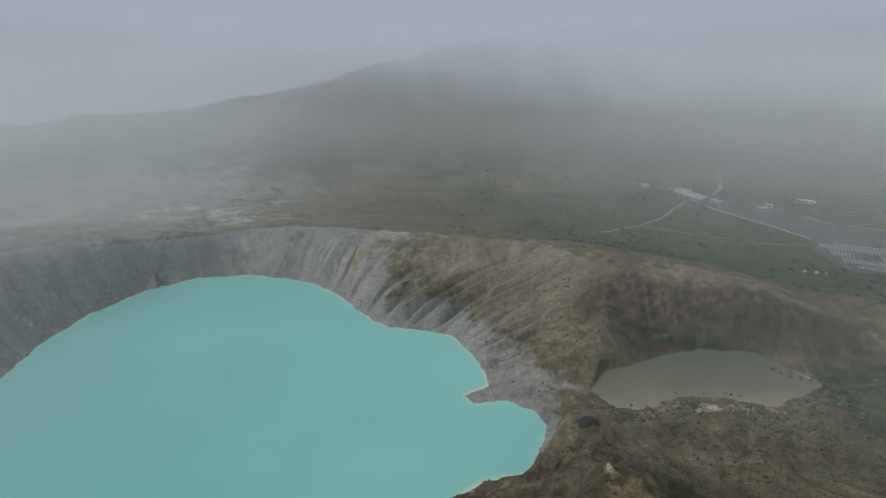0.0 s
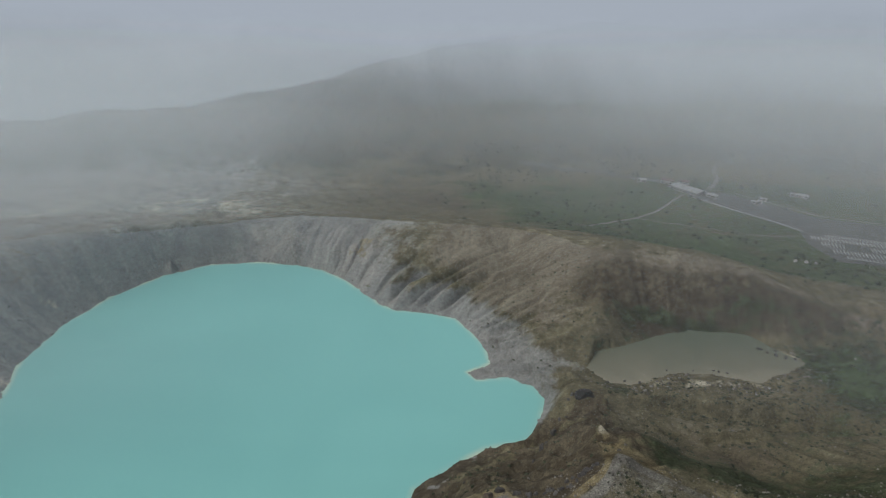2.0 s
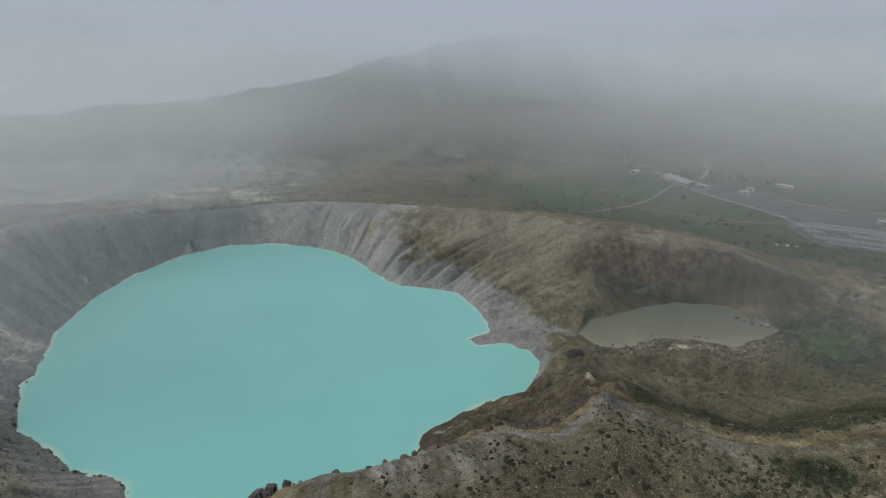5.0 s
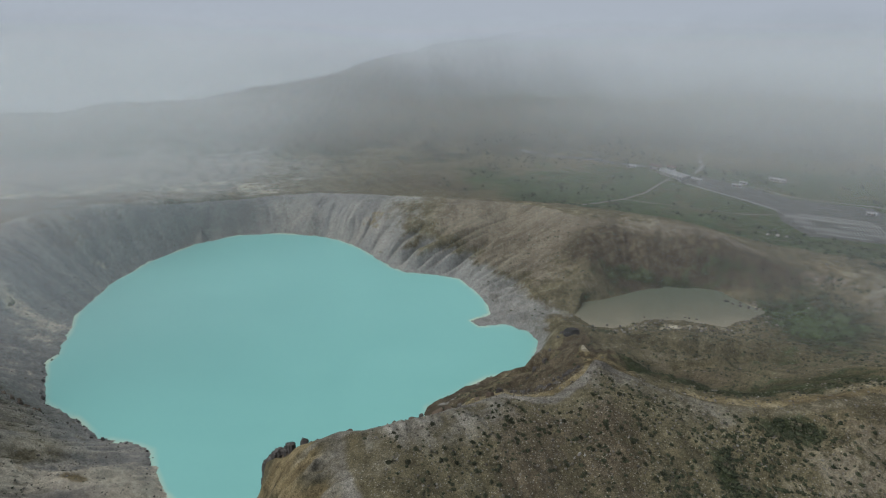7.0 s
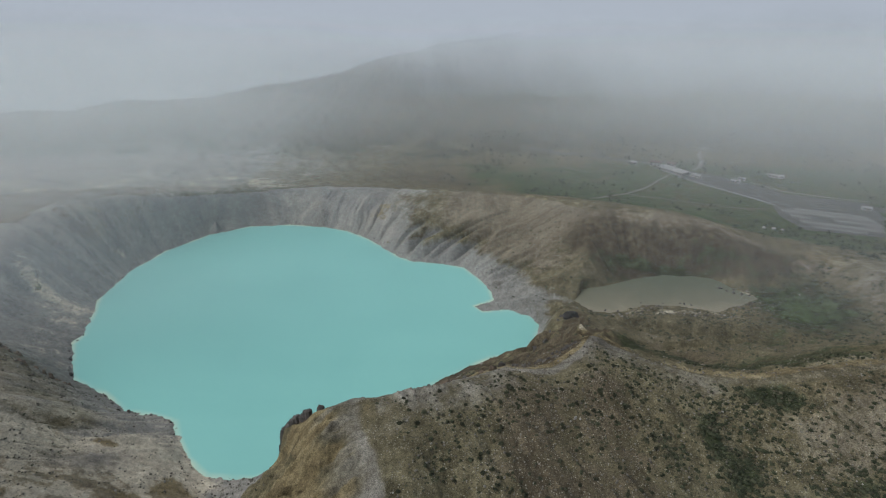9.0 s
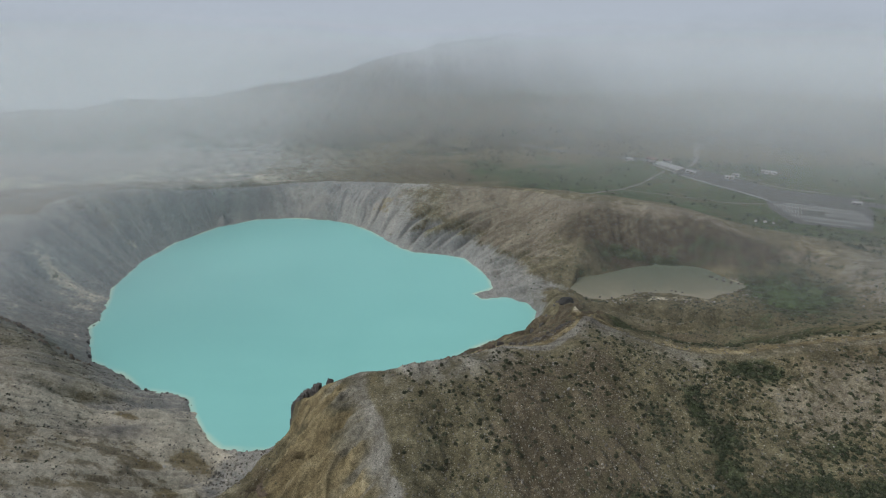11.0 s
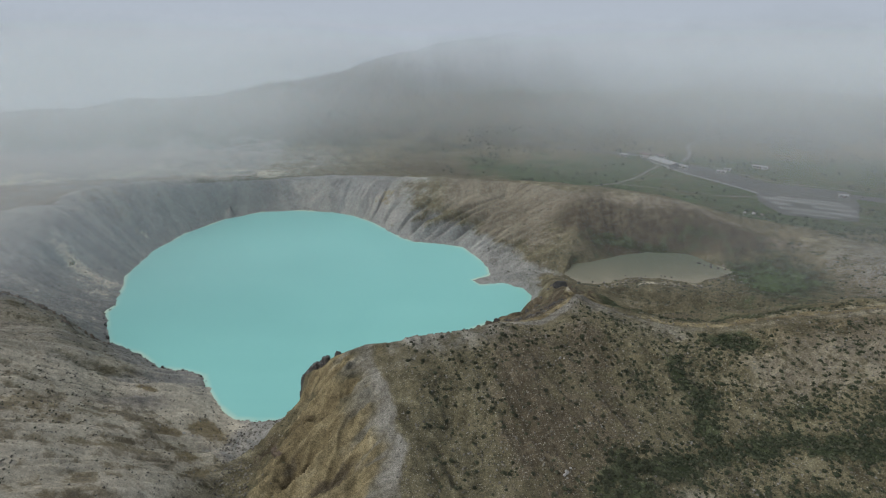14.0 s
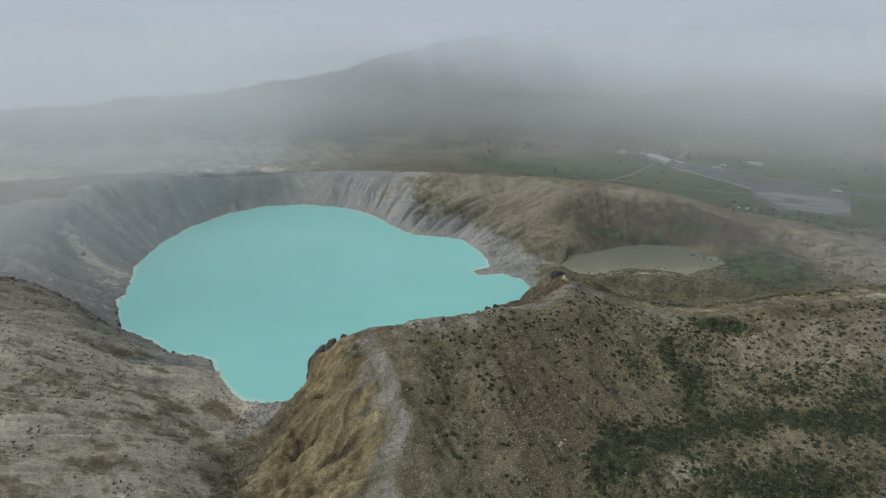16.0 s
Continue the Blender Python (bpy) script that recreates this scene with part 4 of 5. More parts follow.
house((258, 590), -40, (9, 6), 3.4, RED_ROOF, 1.2, "small red-brown roofed shed behind the rest house", 2)
house((307, 531), -15, (9, 3.4), 2.5, ROOF, 0.2, "white-roofed shelter standing on the asphalt", 2)
house((318, 540), -38, (7, 3), 2.4, ROOF, 0.2, "small white-roofed shelter beside the road", 2)
house((398, 452), -20, (8, 4), 2.6, ROOF, 0.5, "pale-roofed toilet block beside the parking bays", 2)
house((366, 560), -30, (16, 4), 2.6, ROOF, 0.3, "long pale-roofed store above the mountain road", 4)
house((216, 601), -30, (8, 5), 2.8, ROOF, 0.7, "lone pale-roofed hut beside the mountain road", 3)
house((-448, 985), 20, (14, 8), 5.0, ROOF, 1.2, "white-walled hut high on the misty mountain shoulder", 3)


# ---- boulders and loose stone ----
def boulder_mesh(seed, stretch, mat, sharp=0.32, level=2):
    bm = bmesh.new()
    bmesh.ops.create_icosphere(bm, subdivisions=level, radius=1.0)
    rnd = random.Random(seed)
    cuts = [(Vector((rnd.gauss(0, 1), rnd.gauss(0, 1), rnd.gauss(0, 0.8))).normalized(), rnd.uniform(0.42, 0.75)) for _ in range(12)]
    shift = Vector((seed * 3.7, seed * 1.3, 0))
    for v in bm.verts:
        for n, d in cuts:
            over = v.co.dot(n) - d
            if over > 0:
                v.co -= n * over
        v.co *= 1 + sharp * 0.6 * noise.noise(v.co * 1.7 + shift)
        v.co = Vector((v.co.x * stretch[0], v.co.y * stretch[1], max(v.co.z, -0.55) * stretch[2]))
    return mesh_of("boulder", bm, mat)


def put_rocks(meshes, places_list, label, group, sink=0.3):
    xs, ys = np.array([p[0] for p in places_list], float), np.array([p[1] for p in places_list], float)
    zs = ground_height(xs, ys)
    for i, ((x, y, r), z) in enumerate(zip(places_list, zs)):
        ob = new("boulder", meshes[i % len(meshes)])
        ob.matrix_basis = pose(x, y, z + r * (0.45 - sink), 0, 0, (i * 77) % 360) @ Matrix.Diagonal((r, r, r, 1))
        tagged(ob, label, "boulder", group)


DARK = [boulder_mesh(s, st, DARK_ROCK) for s, st in ((1, (1, 0.8, 0.9)), (2, (1.2, 0.8, 0.7)), (3, (0.8, 0.9, 1.2)))]
RUST = [boulder_mesh(s, st, RUST_ROCK) for s, st in ((4, (1, 0.8, 0.9)), (5, (1.3, 0.8, 0.7)))]
GREY = [boulder_mesh(s, st, GREY_ROCK) for s, st in ((6, (1, 0.8, 0.8)), (7, (1.2, 0.9, 0.7)), (8, (0.9, 1, 0.9)))]
PALE = [boulder_mesh(s, st, PALE_ROCK) for s, st in ((9, (1, 0.8, 0.7)), (10, (1.2, 0.8, 0.6)))]

rnd = random.Random(4)
put_rocks([boulder_mesh(11, (0.8, 0.7, 1.25), DARK_ROCK)], [(-52.3, 88.6, 3.0)], "dark upright rock pillar on the brink of the crater cliff", "rocks on the crater brink", -0.15)
put_rocks(RUST + DARK[:1], [(-58, 89.5, 2.0), (-60, 90.5, 1.8), (-48, 89, 2.0), (-45, 90, 1.6), (-37, 91, 2.4), (-27, 95, 1.6), (-22, 97.5, 1.8), (-16, 101, 2.9), (-13, 102, 2.0), (-7, 105, 3.1), (-3, 106.5, 2.2), (1, 108.5, 1.7), (13, 115, 2.6), (8, 113.5, 1.6), (17, 117.5, 2.0)],
          "rusty brown rock jutting from the crater brink", "rocks on the crater brink", 0.25)


def column(g, w, d, low, high):
    """One jointed block of rock, six-sided, tapered and broken off at the top."""
    bm = bmesh.new()
    ring = []
    for h, scale in ((low, 1.1), (low + (high - low) * 0.45, 1.0), (high - 0.35, 0.94), (high, 0.6)):
        ring.append([bm.verts.new((math.cos(a) * w * 0.5 * scale * g.uniform(0.8, 1.2), math.sin(a) * d * 0.5 * scale * g.uniform(0.8, 1.2), h + g.uniform(-0.2, 0.2))) for a in np.linspace(0, 2 * math.pi, 7)[:-1]])
    for lo, hi in zip(ring, ring[1:]):
        for i in range(6):
            bm.faces.new((lo[i], lo[(i + 1) % 6], hi[(i + 1) % 6], hi[i]))
    bm.faces.new(ring[-1])
    bm.faces.new(ring[0][::-1])
    return bm


def outcrop(line, count, width, rise, mat, label, seed, spread_out=1.2):
    """A jagged wall of jointed rock blocks. Where the line has heights, the blocks reach up to them."""
    g = random.Random(seed)
    pts = along(line, 0.5)
    root = tagged(new("rock_outcrop"), label, "rock outcrop", "outcrops of the crater")
    root.matrix_basis = pose(line[0][0], line[0][1], ground_at(*line[0][:2]))
    base = root.matrix_basis.translation
    for k in range(count):
        p = pts[k * len(pts) // count]
        x, y = p[0] + g.uniform(-1, 1) * spread_out, p[1] + g.uniform(-1, 1) * spread_out
        z = ground_at(x, y)
        top = p[2] + g.uniform(-1.0, 0.8) if len(p) > 2 else z + g.uniform(0.2, 1) * rise
        ob = part("block", column(g, g.uniform(0.5, 1) * width, g.uniform(0.5, 1) * width, min(z, top) - g.uniform(2.5, 5), top), mat, root)
        for v in ob.data.vertices:
            v.co = pose(0, 0, 0, 0, 0, k * 37 % 90) @ v.co
        ob.matrix_basis = Matrix.Translation((x - base.x, y - base.y, -base.z))


outcrop([(-73, 97.6, 3), (-72.3, 97.5, 8), (-71.2, 97.2, 14), (-69.8, 96.6, 20.5), (-67, 95.6, 24), (-64, 94, 28), (-60, 91.6, 32.5), (-56.5, 89.6, 36.5)], 54, 2.6, 1.0, DARK_ROCK, "dark jagged cliff of jointed rock above the lake", 1, 0.7)
outcrop([(-57, 90), (-50, 88.5), (-44, 89)], 10, 1.8, 1.1, RUST_ROCK, "rusty brown rock edge along the crater brink", 2)
outcrop([(-230, 136), (-222, 143), (-212, 143), (-203, 141)], 26, 3.6, 1.3, RUST_ROCK, "dark brown rocky crest of the hill beside the lake", 3)
outcrop([(-200, 133), (-190, 138), (-180, 136)], 18, 2.6, 0.9, RUST_ROCK, "crumbling brown rock shelf above the shore", 4)
outcrop([(21, 114), (27, 112), (34, 110), (40, 114), (46, 117.5)], 26, 2.4, 0.9, DARK_ROCK, "dark brown crag on the bank below the ridge", 5)
outcrop([(-74, 57), (-70.5, 51), (-67, 45)], 16, 2.4, 1.6, RUST_ROCK, "reddish brown rock ledge beside the scree gully", 6)
put_rocks([boulder_mesh(3, (1.15, 1.0, 1.0), BLACK_ROCK, 0.5, 3)], [(60.5, 187.5, 4.3)], "large dark boulder on the saddle beside the pond", "", 0.55)
put_rocks(DARK, [(30 + i * 2.6 + rnd.uniform(-1, 1), 141 + i * 5.2 + rnd.uniform(-2, 2), rnd.uniform(0.8, 2.2)) for i in range(11)], "dark rock on the steep bank of the lake", "rocks on the lake bank", 0.4)
shore_pts = along(SHORE + SHORE[:1], 4.2)
left_bank = [p for p in shore_pts if p[0] < -118 and p[1] < 200]
put_rocks(DARK + GREY, [(p[0] + rnd.uniform(-1.5, 0.5), p[1] - rnd.uniform(0.3, 2.0), rnd.uniform(0.5, 1.5)) for p in left_bank], "dark weathered boulder at the water's edge", "boulders along the shore", 0.3)
put_rocks(PALE, [(37.5, 74.8, 1.0), (38.8, 73.8, 0.6), (31, 22.5, 1.1), (30.2, 21.3, 0.8), (32.5, 24.0, 0.7), (-140, 86, 0.8), (-137, 99, 0.7), (-114, 70, 0.9), (-111, 71, 0.7), (-91, 344, 0.0001 + 1.3), (-110.5, 347.5, 1.2), (44, 218, 0.6)]
          + [(rnd.uniform(60, 150), rnd.uniform(8, 60), rnd.uniform(0.25, 0.45)) for _ in range(8)], "pale bleached boulder lying on the slope", "pale boulders on the slopes", 0.2)
put_rocks(PALE, [(264, 383, 2.2), (271, 381, 2.4), (282, 385.5, 2.0), (273, 383, 1.6), (306, 372, 1.8)], "large white rock among the scrub of the plain", "white rocks on the plain", 0.2)
put_rocks(DARK, [(163, 238, 2.6), (165, 235, 2.0), (168, 232, 1.7), (172, 230, 1.5), (170, 236, 1.2), (161, 246, 1.3), (176, 229, 1.2), (131, 219, 1.0), (133, 218, 1.2), (137, 217, 1.0), (121, 219, 0.8), (108, 219, 0.9), (85, 210, 1.0), (92, 209, 1.1)],
          "dark flat rock standing out of the pond's mud", "rocks at the pond", 0.4)

ICO = bmesh.new()
bmesh.ops.create_icosphere(ICO, subdivisions=1, radius=1.0)
ICO_V = np.array([v.co[:] for v in ICO.verts])
ICO_F = np.array([[v.index for v in f.verts] for f in ICO.faces])
ICO.free()


def scattered(name, shape_v, shape_f, xs, ys, radii, mat, label, category, flatness, lift, rough, seed):
    """Many pieces of one kind in one mesh, each turned and roughened."""
    g = np.random.RandomState(seed)
    k, nv = len(xs), len(shape_v)
    zs = ground_height(xs, ys)
    ang = g.uniform(0, 6.283, k)
    v = shape_v[None] * (1 + rough * g.uniform(-1, 1, (k, nv, 1))) * radii[:, None, None]
    v[:, :, 2] *= flatness
    c, s = np.cos(ang)[:, None], np.sin(ang)[:, None]
    out = np.stack([v[:, :, 0] * c - v[:, :, 1] * s + xs[:, None], v[:, :, 0] * s + v[:, :, 1] * c + ys[:, None], v[:, :, 2] + (zs + lift * radii)[:, None]], -1).reshape(-1, 3)
    faces = (shape_f[None] + (np.arange(k) * nv)[:, None, None]).reshape(-1, 3)
    me = bpy.data.meshes.new(name)
    me.vertices.add(len(out))
    me.vertices.foreach_set("co", out.ravel())
    me.loops.add(len(faces) * 3)
    me.loops.foreach_set("vertex_index", faces.ravel())
    me.polygons.add(len(faces))
    me.polygons.foreach_set("loop_start", np.arange(len(faces)) * 3)
    me.update(calc_edges=True)
    me.materials.append(mat)
    return tagged(new(name, me), label, category, kind="stuff")


def spread(count, x0, x1, y0, y1, density, seed):
    """Places in a stretch of the plan, thinned by a density between 0 and 1."""
    g = np.random.RandomState(seed)
    xs, ys = g.uniform(x0, x1, count), g.uniform(y0, y1, count)
    keep = g.uniform(0, 1, count) < density(xs, ys)
    keep &= ~inside(xs, ys, SHORE) & ~inside(xs, ys, POND_SHORE)
    return xs[keep], ys[keep]


def stony_left(x, y):
    return smooth(-x, 60, 90) * (0.12 + 0.5 * fractal(x / 20, y / 20, 3, 101) ** 2 + 1.0 * (near_line(x, y, SCREE_GULLY) < 7))


def stony_right(x, y):
    return smooth(x, -30, -18) * (0.3 + 0.6 * fractal(x / 14, y / 14, 3, 103) ** 2) * (1 - 0.9 * thicket(x, y))


def stony_wall(x, y):
    return inside(x, y, CRATER) * (0.12 + 0.5 * smooth(fractal(x / 22, y / 22, 3, 105), 0.45, 0.7))


def stony_shore(x, y):
    return (1 - smooth(near_line(x, y, POND_SHORE[8:] + POND_SHORE[:1]), 4, 16)) * smooth(fractal(x / 7, y / 7, 3, 107), 0.35, 0.6) * (y < 238)


sx, sy = [], []
for block in (spread(5000, 66, 192, 190, 238, stony_shore, 4), spread(30000, -240, -55, -8, 135, stony_left, 1), spread(26000, -30, 190, -8, 118, stony_right, 2), spread(7000, -260, 250, 120, 390, stony_wall, 3)):
    sx.append(block[0])
    sy.append(block[1])
sx, sy = np.concatenate(sx), np.concatenate(sy)
sr = 0.1 + 0.4 * np.random.RandomState(9).uniform(0, 1, len(sx)) ** 4
sr = sr * np.where(sy > 125, 1.7, 1.0) * np.where(near_line(sx, sy, SCREE_GULLY) < 7, 1.25, 1.0)
scattered("loose_stones", ICO_V, ICO_F, sx, sy, sr, STONES, "grey and pale loose stones strewn over the slopes", "stones", 0.7, 0.2, 0.3, 5)


# ---- shrubs ----
def tuft_shape(seed, tufts, blades):
    """A low cushion of leaf tufts, wider than high, with gaps and an uneven edge."""
    g = np.random.RandomState(seed)
    vs, fs = [], []
    for _ in range(tufts):
        a, r = g.uniform(0, 6.283), g.uniform(0, 0.8) ** 0.7
        c = np.array([r * math.cos(a), r * math.sin(a), 0.12 + 0.6 * (1 - r * r) * g.uniform(0.6, 1.1)])
        for _ in range(blades):
            d = g.normal(0, 1, 3)
            d[2] = abs(d[2]) * 0.8
            d /= np.linalg.norm(d)
            side = np.cross(d, g.normal(0, 1, 3))
            side /= np.linalg.norm(side)
            long, wide = g.uniform(0.22, 0.42), g.uniform(0.13, 0.24)
            i = len(vs)
            vs += [c - side * wide, c + side * wide, c + d * long + side * wide * 0.4, c + d * long * 1.2 - side * wide * 0.3]
            fs += [(i, i + 1, i + 2), (i, i + 2, i + 3)]
    return np.array(vs), np.array(fs)


def cushion_shape(seed):
    v = ICO_V.copy()
    g = np.random.RandomState(seed)
    v *= 1 + 0.3 * g.uniform(-1, 1, (len(v), 1))
    v[:, 2] = np.maximum(v[:, 2], -0.2) * 0.62 + 0.15
    tv, tf = tuft_shape(seed, 7, 3)
    return np.r_[v * 0.82, tv], np.r_[ICO_F, tf + len(v)]


def mesh_from(name, v, f, mat):
    me = bpy.data.meshes.new(name)
    me.from_pydata(v.tolist(), [], f.tolist())
    me.materials.append(mat)
    return me


def shrub_thing(seed):
    """One shrub: a woody core and a leafy cushion."""
    root = new("shrub")
    tv, tf = tuft_shape(seed, 16, 6)
    core = ICO_V * np.array([0.72, 0.72, 0.5]) * (1 + 0.25 * np.random.RandomState(seed).uniform(-1, 1, (len(ICO_V), 1))) + np.array([0, 0, 0.2])
    for name, me in (("leaves", mesh_from("leaves", np.r_[core, tv], np.r_[ICO_F, tf + len(core)], LEAVES)),):
        ob = new(name, me)
        ob.parent = root
    stem = bmesh.new()
    bmesh.ops.create_cone(stem, cap_ends=True, segments=5, radius1=0.12, radius2=0.05, depth=0.6, matrix=Matrix.Translation((0, 0, 0.1)))
    part("stem", stem, TWIGS, root)
    return tagged(root, "low dark green shrub on the stony brown slope", "shrub", "shrubs on the slope")


def bushy(x, y):
    clump = fractal(x / 16, y / 16, 3, 111)
    zone = thicket(x, y)
    crest = np.minimum(near_line(x, y, NEAR_CREST), near_line(x, y, SIDE_CREST))
    return np.clip((0.3 + 0.7 * smooth(clump, 0.3, 0.7)) * (0.34 + 0.3 * smooth(x, 20, 70) - 0.2 * smooth(x, 90, 140) * smooth(y, 40, 65)) + 0.9 * zone, 0, 1) * smooth(crest, 3 + 2 * (x < 50), 13 + 4 * (x < 50)) * smooth(x - np.interp(y, [p[1] for p in SIDE_CREST[::-1]], [p[0] for p in SIDE_CREST[::-1]]), 1, 7)


bx, by = spread(46000, -36, 215, -14, 116, bushy, 21)
gr = np.random.RandomState(22)
br = (0.2 + 0.95 * gr.uniform(0, 1, len(bx)) ** 3.2) * np.where(bx > 70, 1.05, 0.88) * (1 + 0.4 * thicket(bx, by))
near_ones = np.where((bx > -22) & (bx < 62) & (by > 8) & (by < 100))[0]
near_ones = near_ones[np.argsort(-br[near_ones])][:290]
first_shrubs = [shrub_thing(s) for s in (31, 32, 33)]
nz = ground_height(bx[near_ones], by[near_ones])
used = set()
for j, (i, z) in enumerate(zip(near_ones, nz)):
    m = pose(bx[i], by[i], z - 0.08, 0, 0, (j * 53) % 360)
    r = float(br[i])
    if j < 3:
        ob = first_shrubs[j]
    else:
        ob = copy_thing(first_shrubs[j % 3], m)
    ob.matrix_basis = m @ Matrix.Diagonal((r, r, r * 0.95, 1))
    used.add(int(i))
rest = np.array([i for i in range(len(bx)) if i not in used])
cv, cf = cushion_shape(41)
scattered("slope_scrub", cv, cf, bx[rest], by[rest], br[rest], SCRUB_LEAVES, "dark low scrub dotted over the brown hillside", "scrub", 0.9, -0.1, 0.15, 42)


def thin_left(x, y):
    return smooth(-x, 95, 130) * smooth(fractal(x / 24, y / 24, 3, 121), 0.4, 0.7) * 0.34 * (1 - 0.8 * blob(x, y, -195, 108, 36, 34)) + 0.05 * (x < -60)


lx, ly = spread(12000, -240, -60, -8, 135, thin_left, 23)
lr = 0.16 + 0.55 * gr.uniform(0, 1, len(lx)) ** 2.6
scattered("slope_tussocks", cv, cf, lx, ly, lr, SCRUB_LEAVES, "sparse dark tussocks on the pale ashy slope", "scrub", 0.6, -0.1, 0.15, 43)


def hollow_scrub(x, y):
    return np.clip(0.2 * smooth(x, 60, 90) + 1.0 * blob(x, y, 201, 214, 36, 50) + 0.6 * blob(x, y, 150, 172, 60, 26) + 0.35 * blob(x, y, 60, 270, 40, 45) + 0.7 * blob(x, y, 22, 142, 30, 20) + 0.7 * blob(x, y, 125, 196, 50, 14), 0, 1) * (0.3 + 0.7 * smooth(fractal(x / 14, y / 14, 3, 131), 0.4, 0.6)) * inside(x, y, CRATER)


hx, hy = spread(14000, -10, 270, 116, 300, hollow_scrub, 25)
hr = (0.35 + 1.1 * gr.uniform(0, 1, len(hx)) ** 2.4) * np.where(hx < 180, 0.8, 1.1)
scattered("hollow_scrub", cv, cf, hx, hy, hr, SCRUB_LEAVES, "dense dark green scrub round the small pond", "scrub", 0.65, -0.1, 0.15, 44)


def plain_scrub(x, y):
    far = near_line(x, y, FAR_CREST)
    field = smooth(x + 0.3 * (y - 400), 0, 110) * smooth(far, 10, 40) * ~inside(x, y, CRATER) * ~inside(x, y, APRON)
    return field * (0.12 + 0.88 * smooth(fractal(x / 40, y / 40, 3, 141), 0.45, 0.65))


fx, fy = spread(11000, -60, 520, 250, 760, plain_scrub, 27)
fr = 0.7 + 2.0 * gr.uniform(0, 1, len(fx)) ** 3
scattered("plain_scrub", cv, cf, fx, fy, fr, SCRUB_LEAVES, "dwarf pine and scrub dotted over the green plain", "scrub", 0.95, -0.1, 0.15, 45)


# ---- cloud ----
def veil_material(name, low, high, top, seed, wisps, sides, tilt, clear_to, ceiling):
    """Thin ground mist: lets light through, thickens in wisps and ends below the cloud base."""
    m, n, l = material(name)
    sep = n.new("ShaderNodeSeparateXYZ")
    l.new(places(n), sep.inputs[0])
    mapping = n.new("ShaderNodeMapping")
    mapping.inputs["Location"].default_value = (seed * 371.0, seed * 97.0, seed * 11.0)
    mapping.inputs["Scale"].default_value = (1.0, 1.0, 1.8)
    mapping.inputs["Rotation"].default_value = (0, radians(18), 0)
    l.new(places(n), mapping.inputs["Vector"])
    tex = noise_node(n, l, 0.0045, 4, 0.5, mapping.outputs[0], 0.9)
    lift = sum_node(n, l, "ADD", sum_node(n, l, "ADD", sep.outputs["Z"], sum_node(n, l, "MULTIPLY", sep.outputs["X"], -tilt)), sum_node(n, l, "MULTIPLY", sum_node(n, l, "SUBTRACT", tex, 0.5), 150.0 * wisps))
    rise = n.new("ShaderNodeMapRange")
    rise.interpolation_type = "SMOOTHERSTEP"
    rise.inputs["From Min"].default_value, rise.inputs["From Max"].default_value = low, high
    l.new(lift, rise.inputs["Value"])
    foot = n.new("ShaderNodeMapRange")
    foot.interpolation_type = "SMOOTHSTEP"
    foot.inputs["From Min"].default_value, foot.inputs["From Max"].default_value = clear_to - 50.0, clear_to
    l.new(sep.outputs["Z"], foot.inputs["Value"])
    head = n.new("ShaderNodeMapRange")
    head.interpolation_type = "SMOOTHSTEP"
    head.inputs["From Min"].default_value, head.inputs["From Max"].default_value = ceiling - 40.0, ceiling
    head.inputs["To Min"].default_value, head.inputs["To Max"].default_value = 1.0, 0.0
    l.new(sep.outputs["Z"], head.inputs["Value"])
    shape = ramp(n, l, tex, ((0.3, (1 - wisps * 0.7,)), (0.7, (1.0,))))
    aside = n.new("ShaderNodeMapRange")
    aside.interpolation_type = "SMOOTHSTEP"
    aside.inputs["From Min"].default_value, aside.inputs["From Max"].default_value = 20.0, 240.0
    aside.inputs["To Min"].default_value = 1.0 - sides
    l.new(sum_node(n, l, "ABSOLUTE", sum_node(n, l, "ADD", sep.outputs["X"], 15.0), 0.0), aside.inputs["Value"])
    west = n.new("ShaderNodeMapRange")
    west.interpolation_type = "SMOOTHSTEP"
    west.inputs["From Min"].default_value, west.inputs["From Max"].default_value = 30.0, -190.0
    west.inputs["To Min"].default_value, west.inputs["To Max"].default_value = 1.0, 1.6 if ceiling > 160 else 1.1
    l.new(sep.outputs["X"], west.inputs["Value"])
    east = n.new("ShaderNodeMapRange")
    east.interpolation_type = "SMOOTHSTEP"
    east.inputs["From Min"].default_value, east.inputs["From Max"].default_value = 110.0, 420.0
    east.inputs["To Min"].default_value, east.inputs["To Max"].default_value = 1.0, 1.35
    l.new(sep.outputs["X"], east.inputs["Value"])
    top = sum_node(n, l, "MULTIPLY", sum_node(n, l, "MULTIPLY", west.outputs[0], east.outputs[0]), top)
    alpha = sum_node(n, l, "MULTIPLY", sum_node(n, l, "MULTIPLY", rise.outputs[0], sum_node(n, l, "MULTIPLY", foot.outputs[0], aside.outputs[0])), sum_node(n, l, "MULTIPLY", sum_node(n, l, "MULTIPLY", shape, head.outputs[0]), top))
    front, behind, clear = n.new("ShaderNodeBsdfDiffuse"), n.new("ShaderNodeBsdfTranslucent"), n.new("ShaderNodeBsdfTransparent")
    front.inputs["Color"].default_value = behind.inputs["Color"].default_value = (0.73, 0.765, 0.775, 1)
    body, both = n.new("ShaderNodeMixShader"), n.new("ShaderNodeMixShader")
    body.inputs[0].default_value = 0.5
    l.new(front.outputs[0], body.inputs[1])
    l.new(behind.outputs[0], body.inputs[2])
    l.new(alpha, both.inputs[0])
    l.new(clear.outputs[0], both.inputs[1])
    l.new(body.outputs[0], both.inputs[2])
    out = n.new("ShaderNodeOutputMaterial")
    l.new(both.outputs[0], out.inputs["Surface"])
    return m


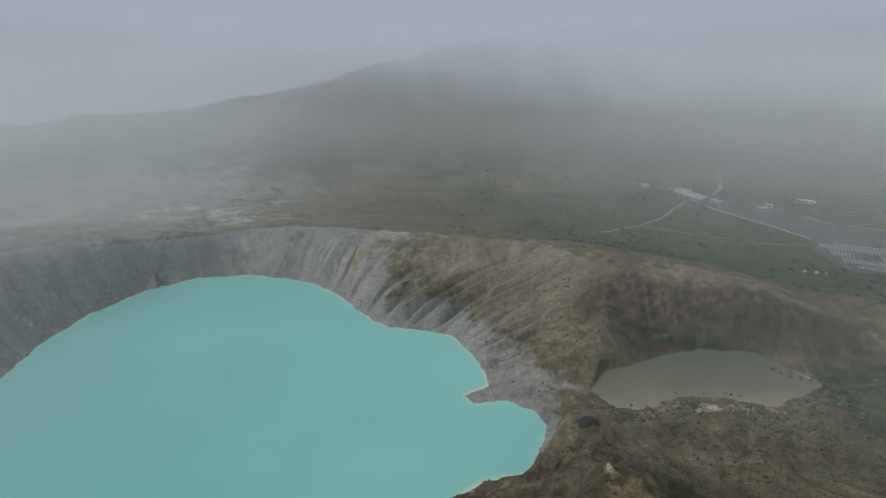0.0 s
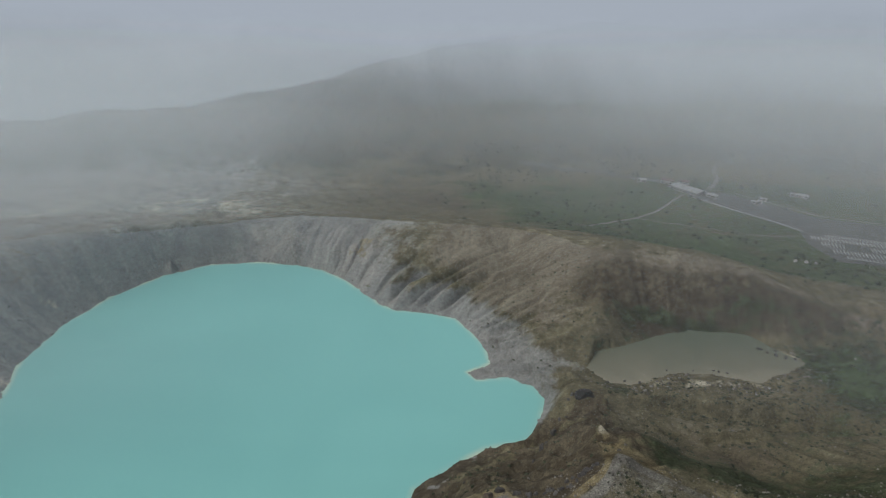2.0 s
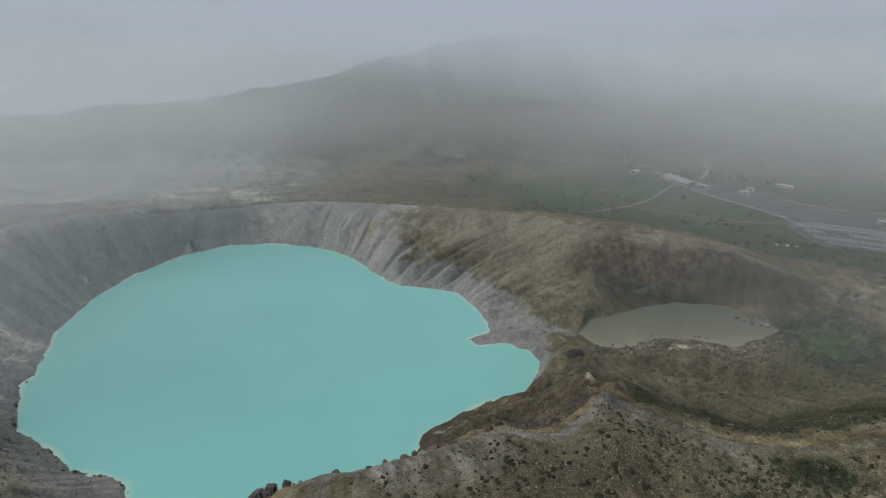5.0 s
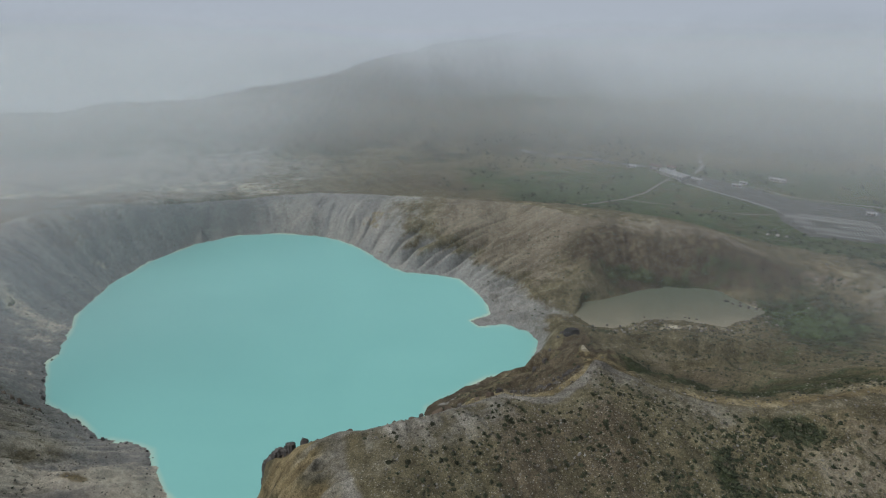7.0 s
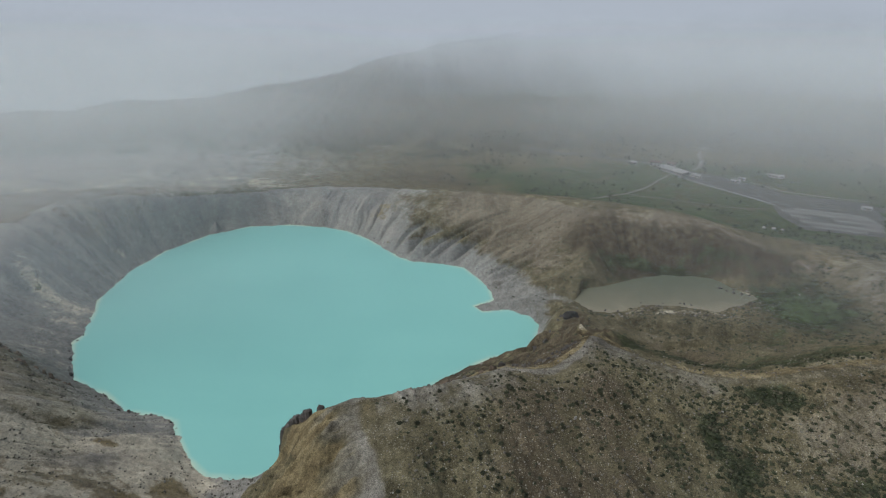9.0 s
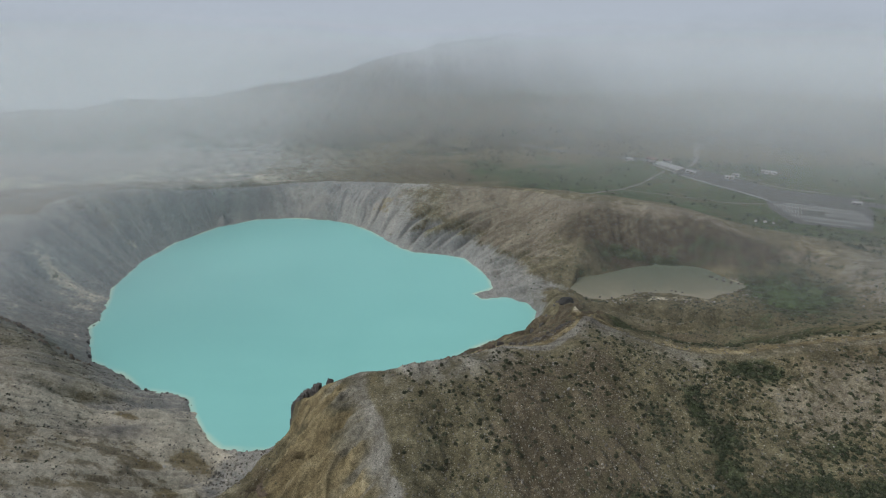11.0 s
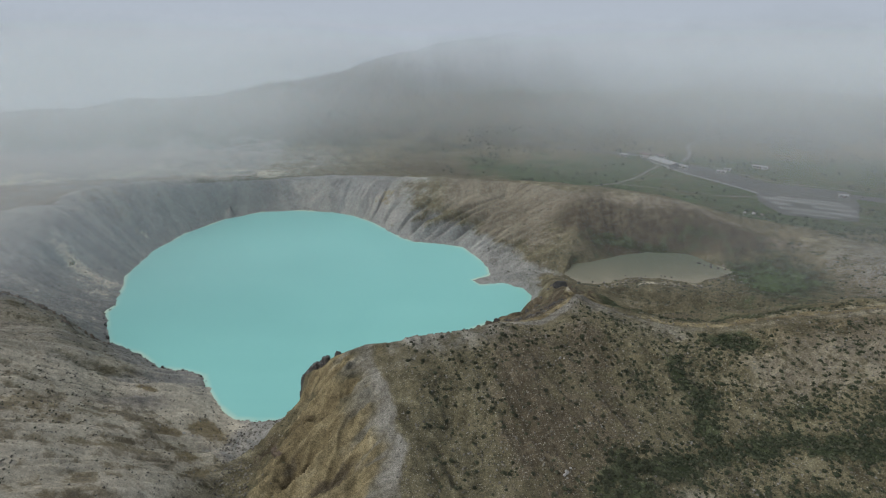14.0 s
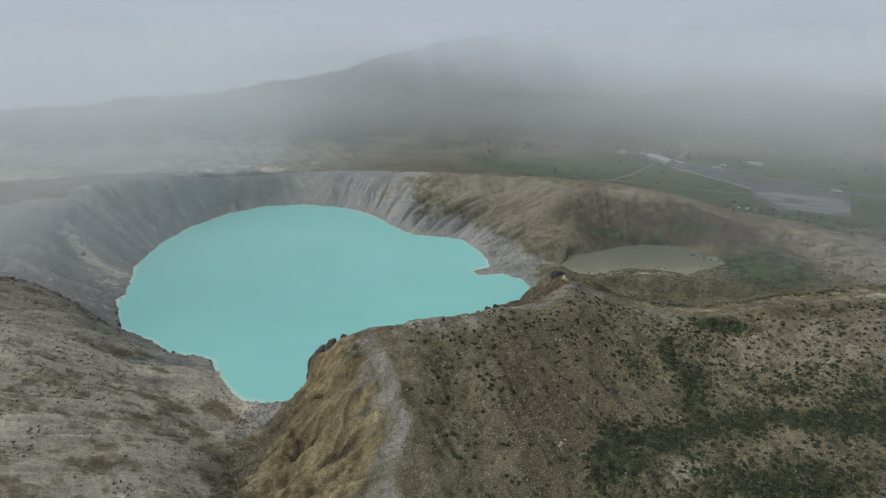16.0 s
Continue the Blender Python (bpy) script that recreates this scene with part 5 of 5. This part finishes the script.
def veil(start, foot, lean, low, high, top, seed, wisps, sides=0.0, tilt=0.0, clear_to=20.0, ceiling=130.0):
    """A leaning sheet of mist across the valley, foot at the ground and head above the eye."""
    x, z = np.meshgrid(np.linspace(-2400, 2400, 160), np.linspace(foot, ceiling + 5, 24))
    y = start + (z - foot) * lean + (fractal(x / 420, z / 420, 2, 90 + round(seed * 10)) - 0.5) * 24
    me = sheet_mesh("cloud_veil", x, y, z)
    me.materials.append(veil_material("thin_cloud", low, high, top, seed, wisps, sides, tilt, clear_to, ceiling))
    tagged(new("cloud_veil", me), "thin grey veil of drifting cloud over the land", "cloud", kind="structure")


for start, foot, lean, low, high, top, wisps, sides, tilt, clear_to, ceiling in (
        (120, 18, 1.0, 0, 62, 0.17, 0.15, 0.8, 0.0, 62, 172), (250, 20, 1.0, 5, 75, 0.17, 0.15, 0.5, 0.0, 66, 165), (340, 6, 1.0, -5, 70, 0.19, 0.2, 0.45, 0.0, 52, 156),
        (430, -6, 1.0, -20, 70, 0.21, 0.25, 0.4, 0.02, 42, 148), (530, -16, 0.9, -45, 60, 0.2, 0.35, 0.35, 0.04, 30, 136), (640, -12, 0.9, -45, 55, 0.22, 0.4, 0.35, 0.04, 30, 128)):
    veil(start, foot, lean, low, high, top, start / 130, wisps, sides, tilt, clear_to, ceiling)


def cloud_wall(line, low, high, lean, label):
    """A glowing sheet that paints cloud and haze behind the land and before the far mountain, ragged and thin along its
    lower edge.
    """
    m, n, l = material("glowing_cloud_bank")
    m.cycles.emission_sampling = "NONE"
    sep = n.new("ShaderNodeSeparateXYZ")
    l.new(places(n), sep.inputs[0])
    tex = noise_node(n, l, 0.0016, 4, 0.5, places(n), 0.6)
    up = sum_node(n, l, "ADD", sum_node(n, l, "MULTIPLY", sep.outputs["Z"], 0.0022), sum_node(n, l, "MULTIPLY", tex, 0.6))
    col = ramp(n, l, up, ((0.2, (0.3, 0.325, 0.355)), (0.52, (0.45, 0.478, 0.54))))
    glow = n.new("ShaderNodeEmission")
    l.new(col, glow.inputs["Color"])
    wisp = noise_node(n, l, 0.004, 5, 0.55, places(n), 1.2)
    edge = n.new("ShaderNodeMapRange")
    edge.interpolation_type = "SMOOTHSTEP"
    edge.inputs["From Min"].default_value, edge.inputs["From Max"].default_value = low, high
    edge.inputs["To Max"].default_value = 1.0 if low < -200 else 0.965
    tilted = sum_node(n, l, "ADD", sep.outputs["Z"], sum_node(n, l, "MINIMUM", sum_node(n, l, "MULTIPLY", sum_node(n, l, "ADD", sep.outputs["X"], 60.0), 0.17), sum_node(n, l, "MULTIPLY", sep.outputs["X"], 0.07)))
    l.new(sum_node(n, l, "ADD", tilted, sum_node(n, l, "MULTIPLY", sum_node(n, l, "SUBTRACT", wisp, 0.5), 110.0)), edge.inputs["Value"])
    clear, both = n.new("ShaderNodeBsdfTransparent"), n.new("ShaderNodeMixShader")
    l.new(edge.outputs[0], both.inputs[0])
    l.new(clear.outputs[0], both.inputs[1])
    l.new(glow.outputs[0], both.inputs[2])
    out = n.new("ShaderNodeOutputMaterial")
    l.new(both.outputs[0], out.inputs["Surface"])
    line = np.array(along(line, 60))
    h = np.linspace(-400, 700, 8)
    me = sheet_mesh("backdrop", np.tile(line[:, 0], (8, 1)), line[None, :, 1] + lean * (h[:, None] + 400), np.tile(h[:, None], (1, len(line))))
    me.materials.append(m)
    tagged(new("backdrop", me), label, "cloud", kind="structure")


cloud_wall([(-3000, 700, 0), (-1500, 1250, 0), (-640, 1500, 0), (-250, 1600, 0), (200, 1680, 0), (900, 1700, 0), (1800, 1500, 0), (3000, 700, 0)], -900.0, -800.0, 0.0, "pale grey bank of low cloud closing the view")
# added glow in front of the mountain: haze put into emission
cloud_wall([(-2400, 620, 0), (-800, 880, 0), (-500, 890, 0), (-250, 900, 0), (0, 910, 0), (800, 890, 0), (2400, 680, 0)], -30.0, 112.0, 0.0, "glowing see-through sheet of ragged grey cloud and haze before the far mountain")
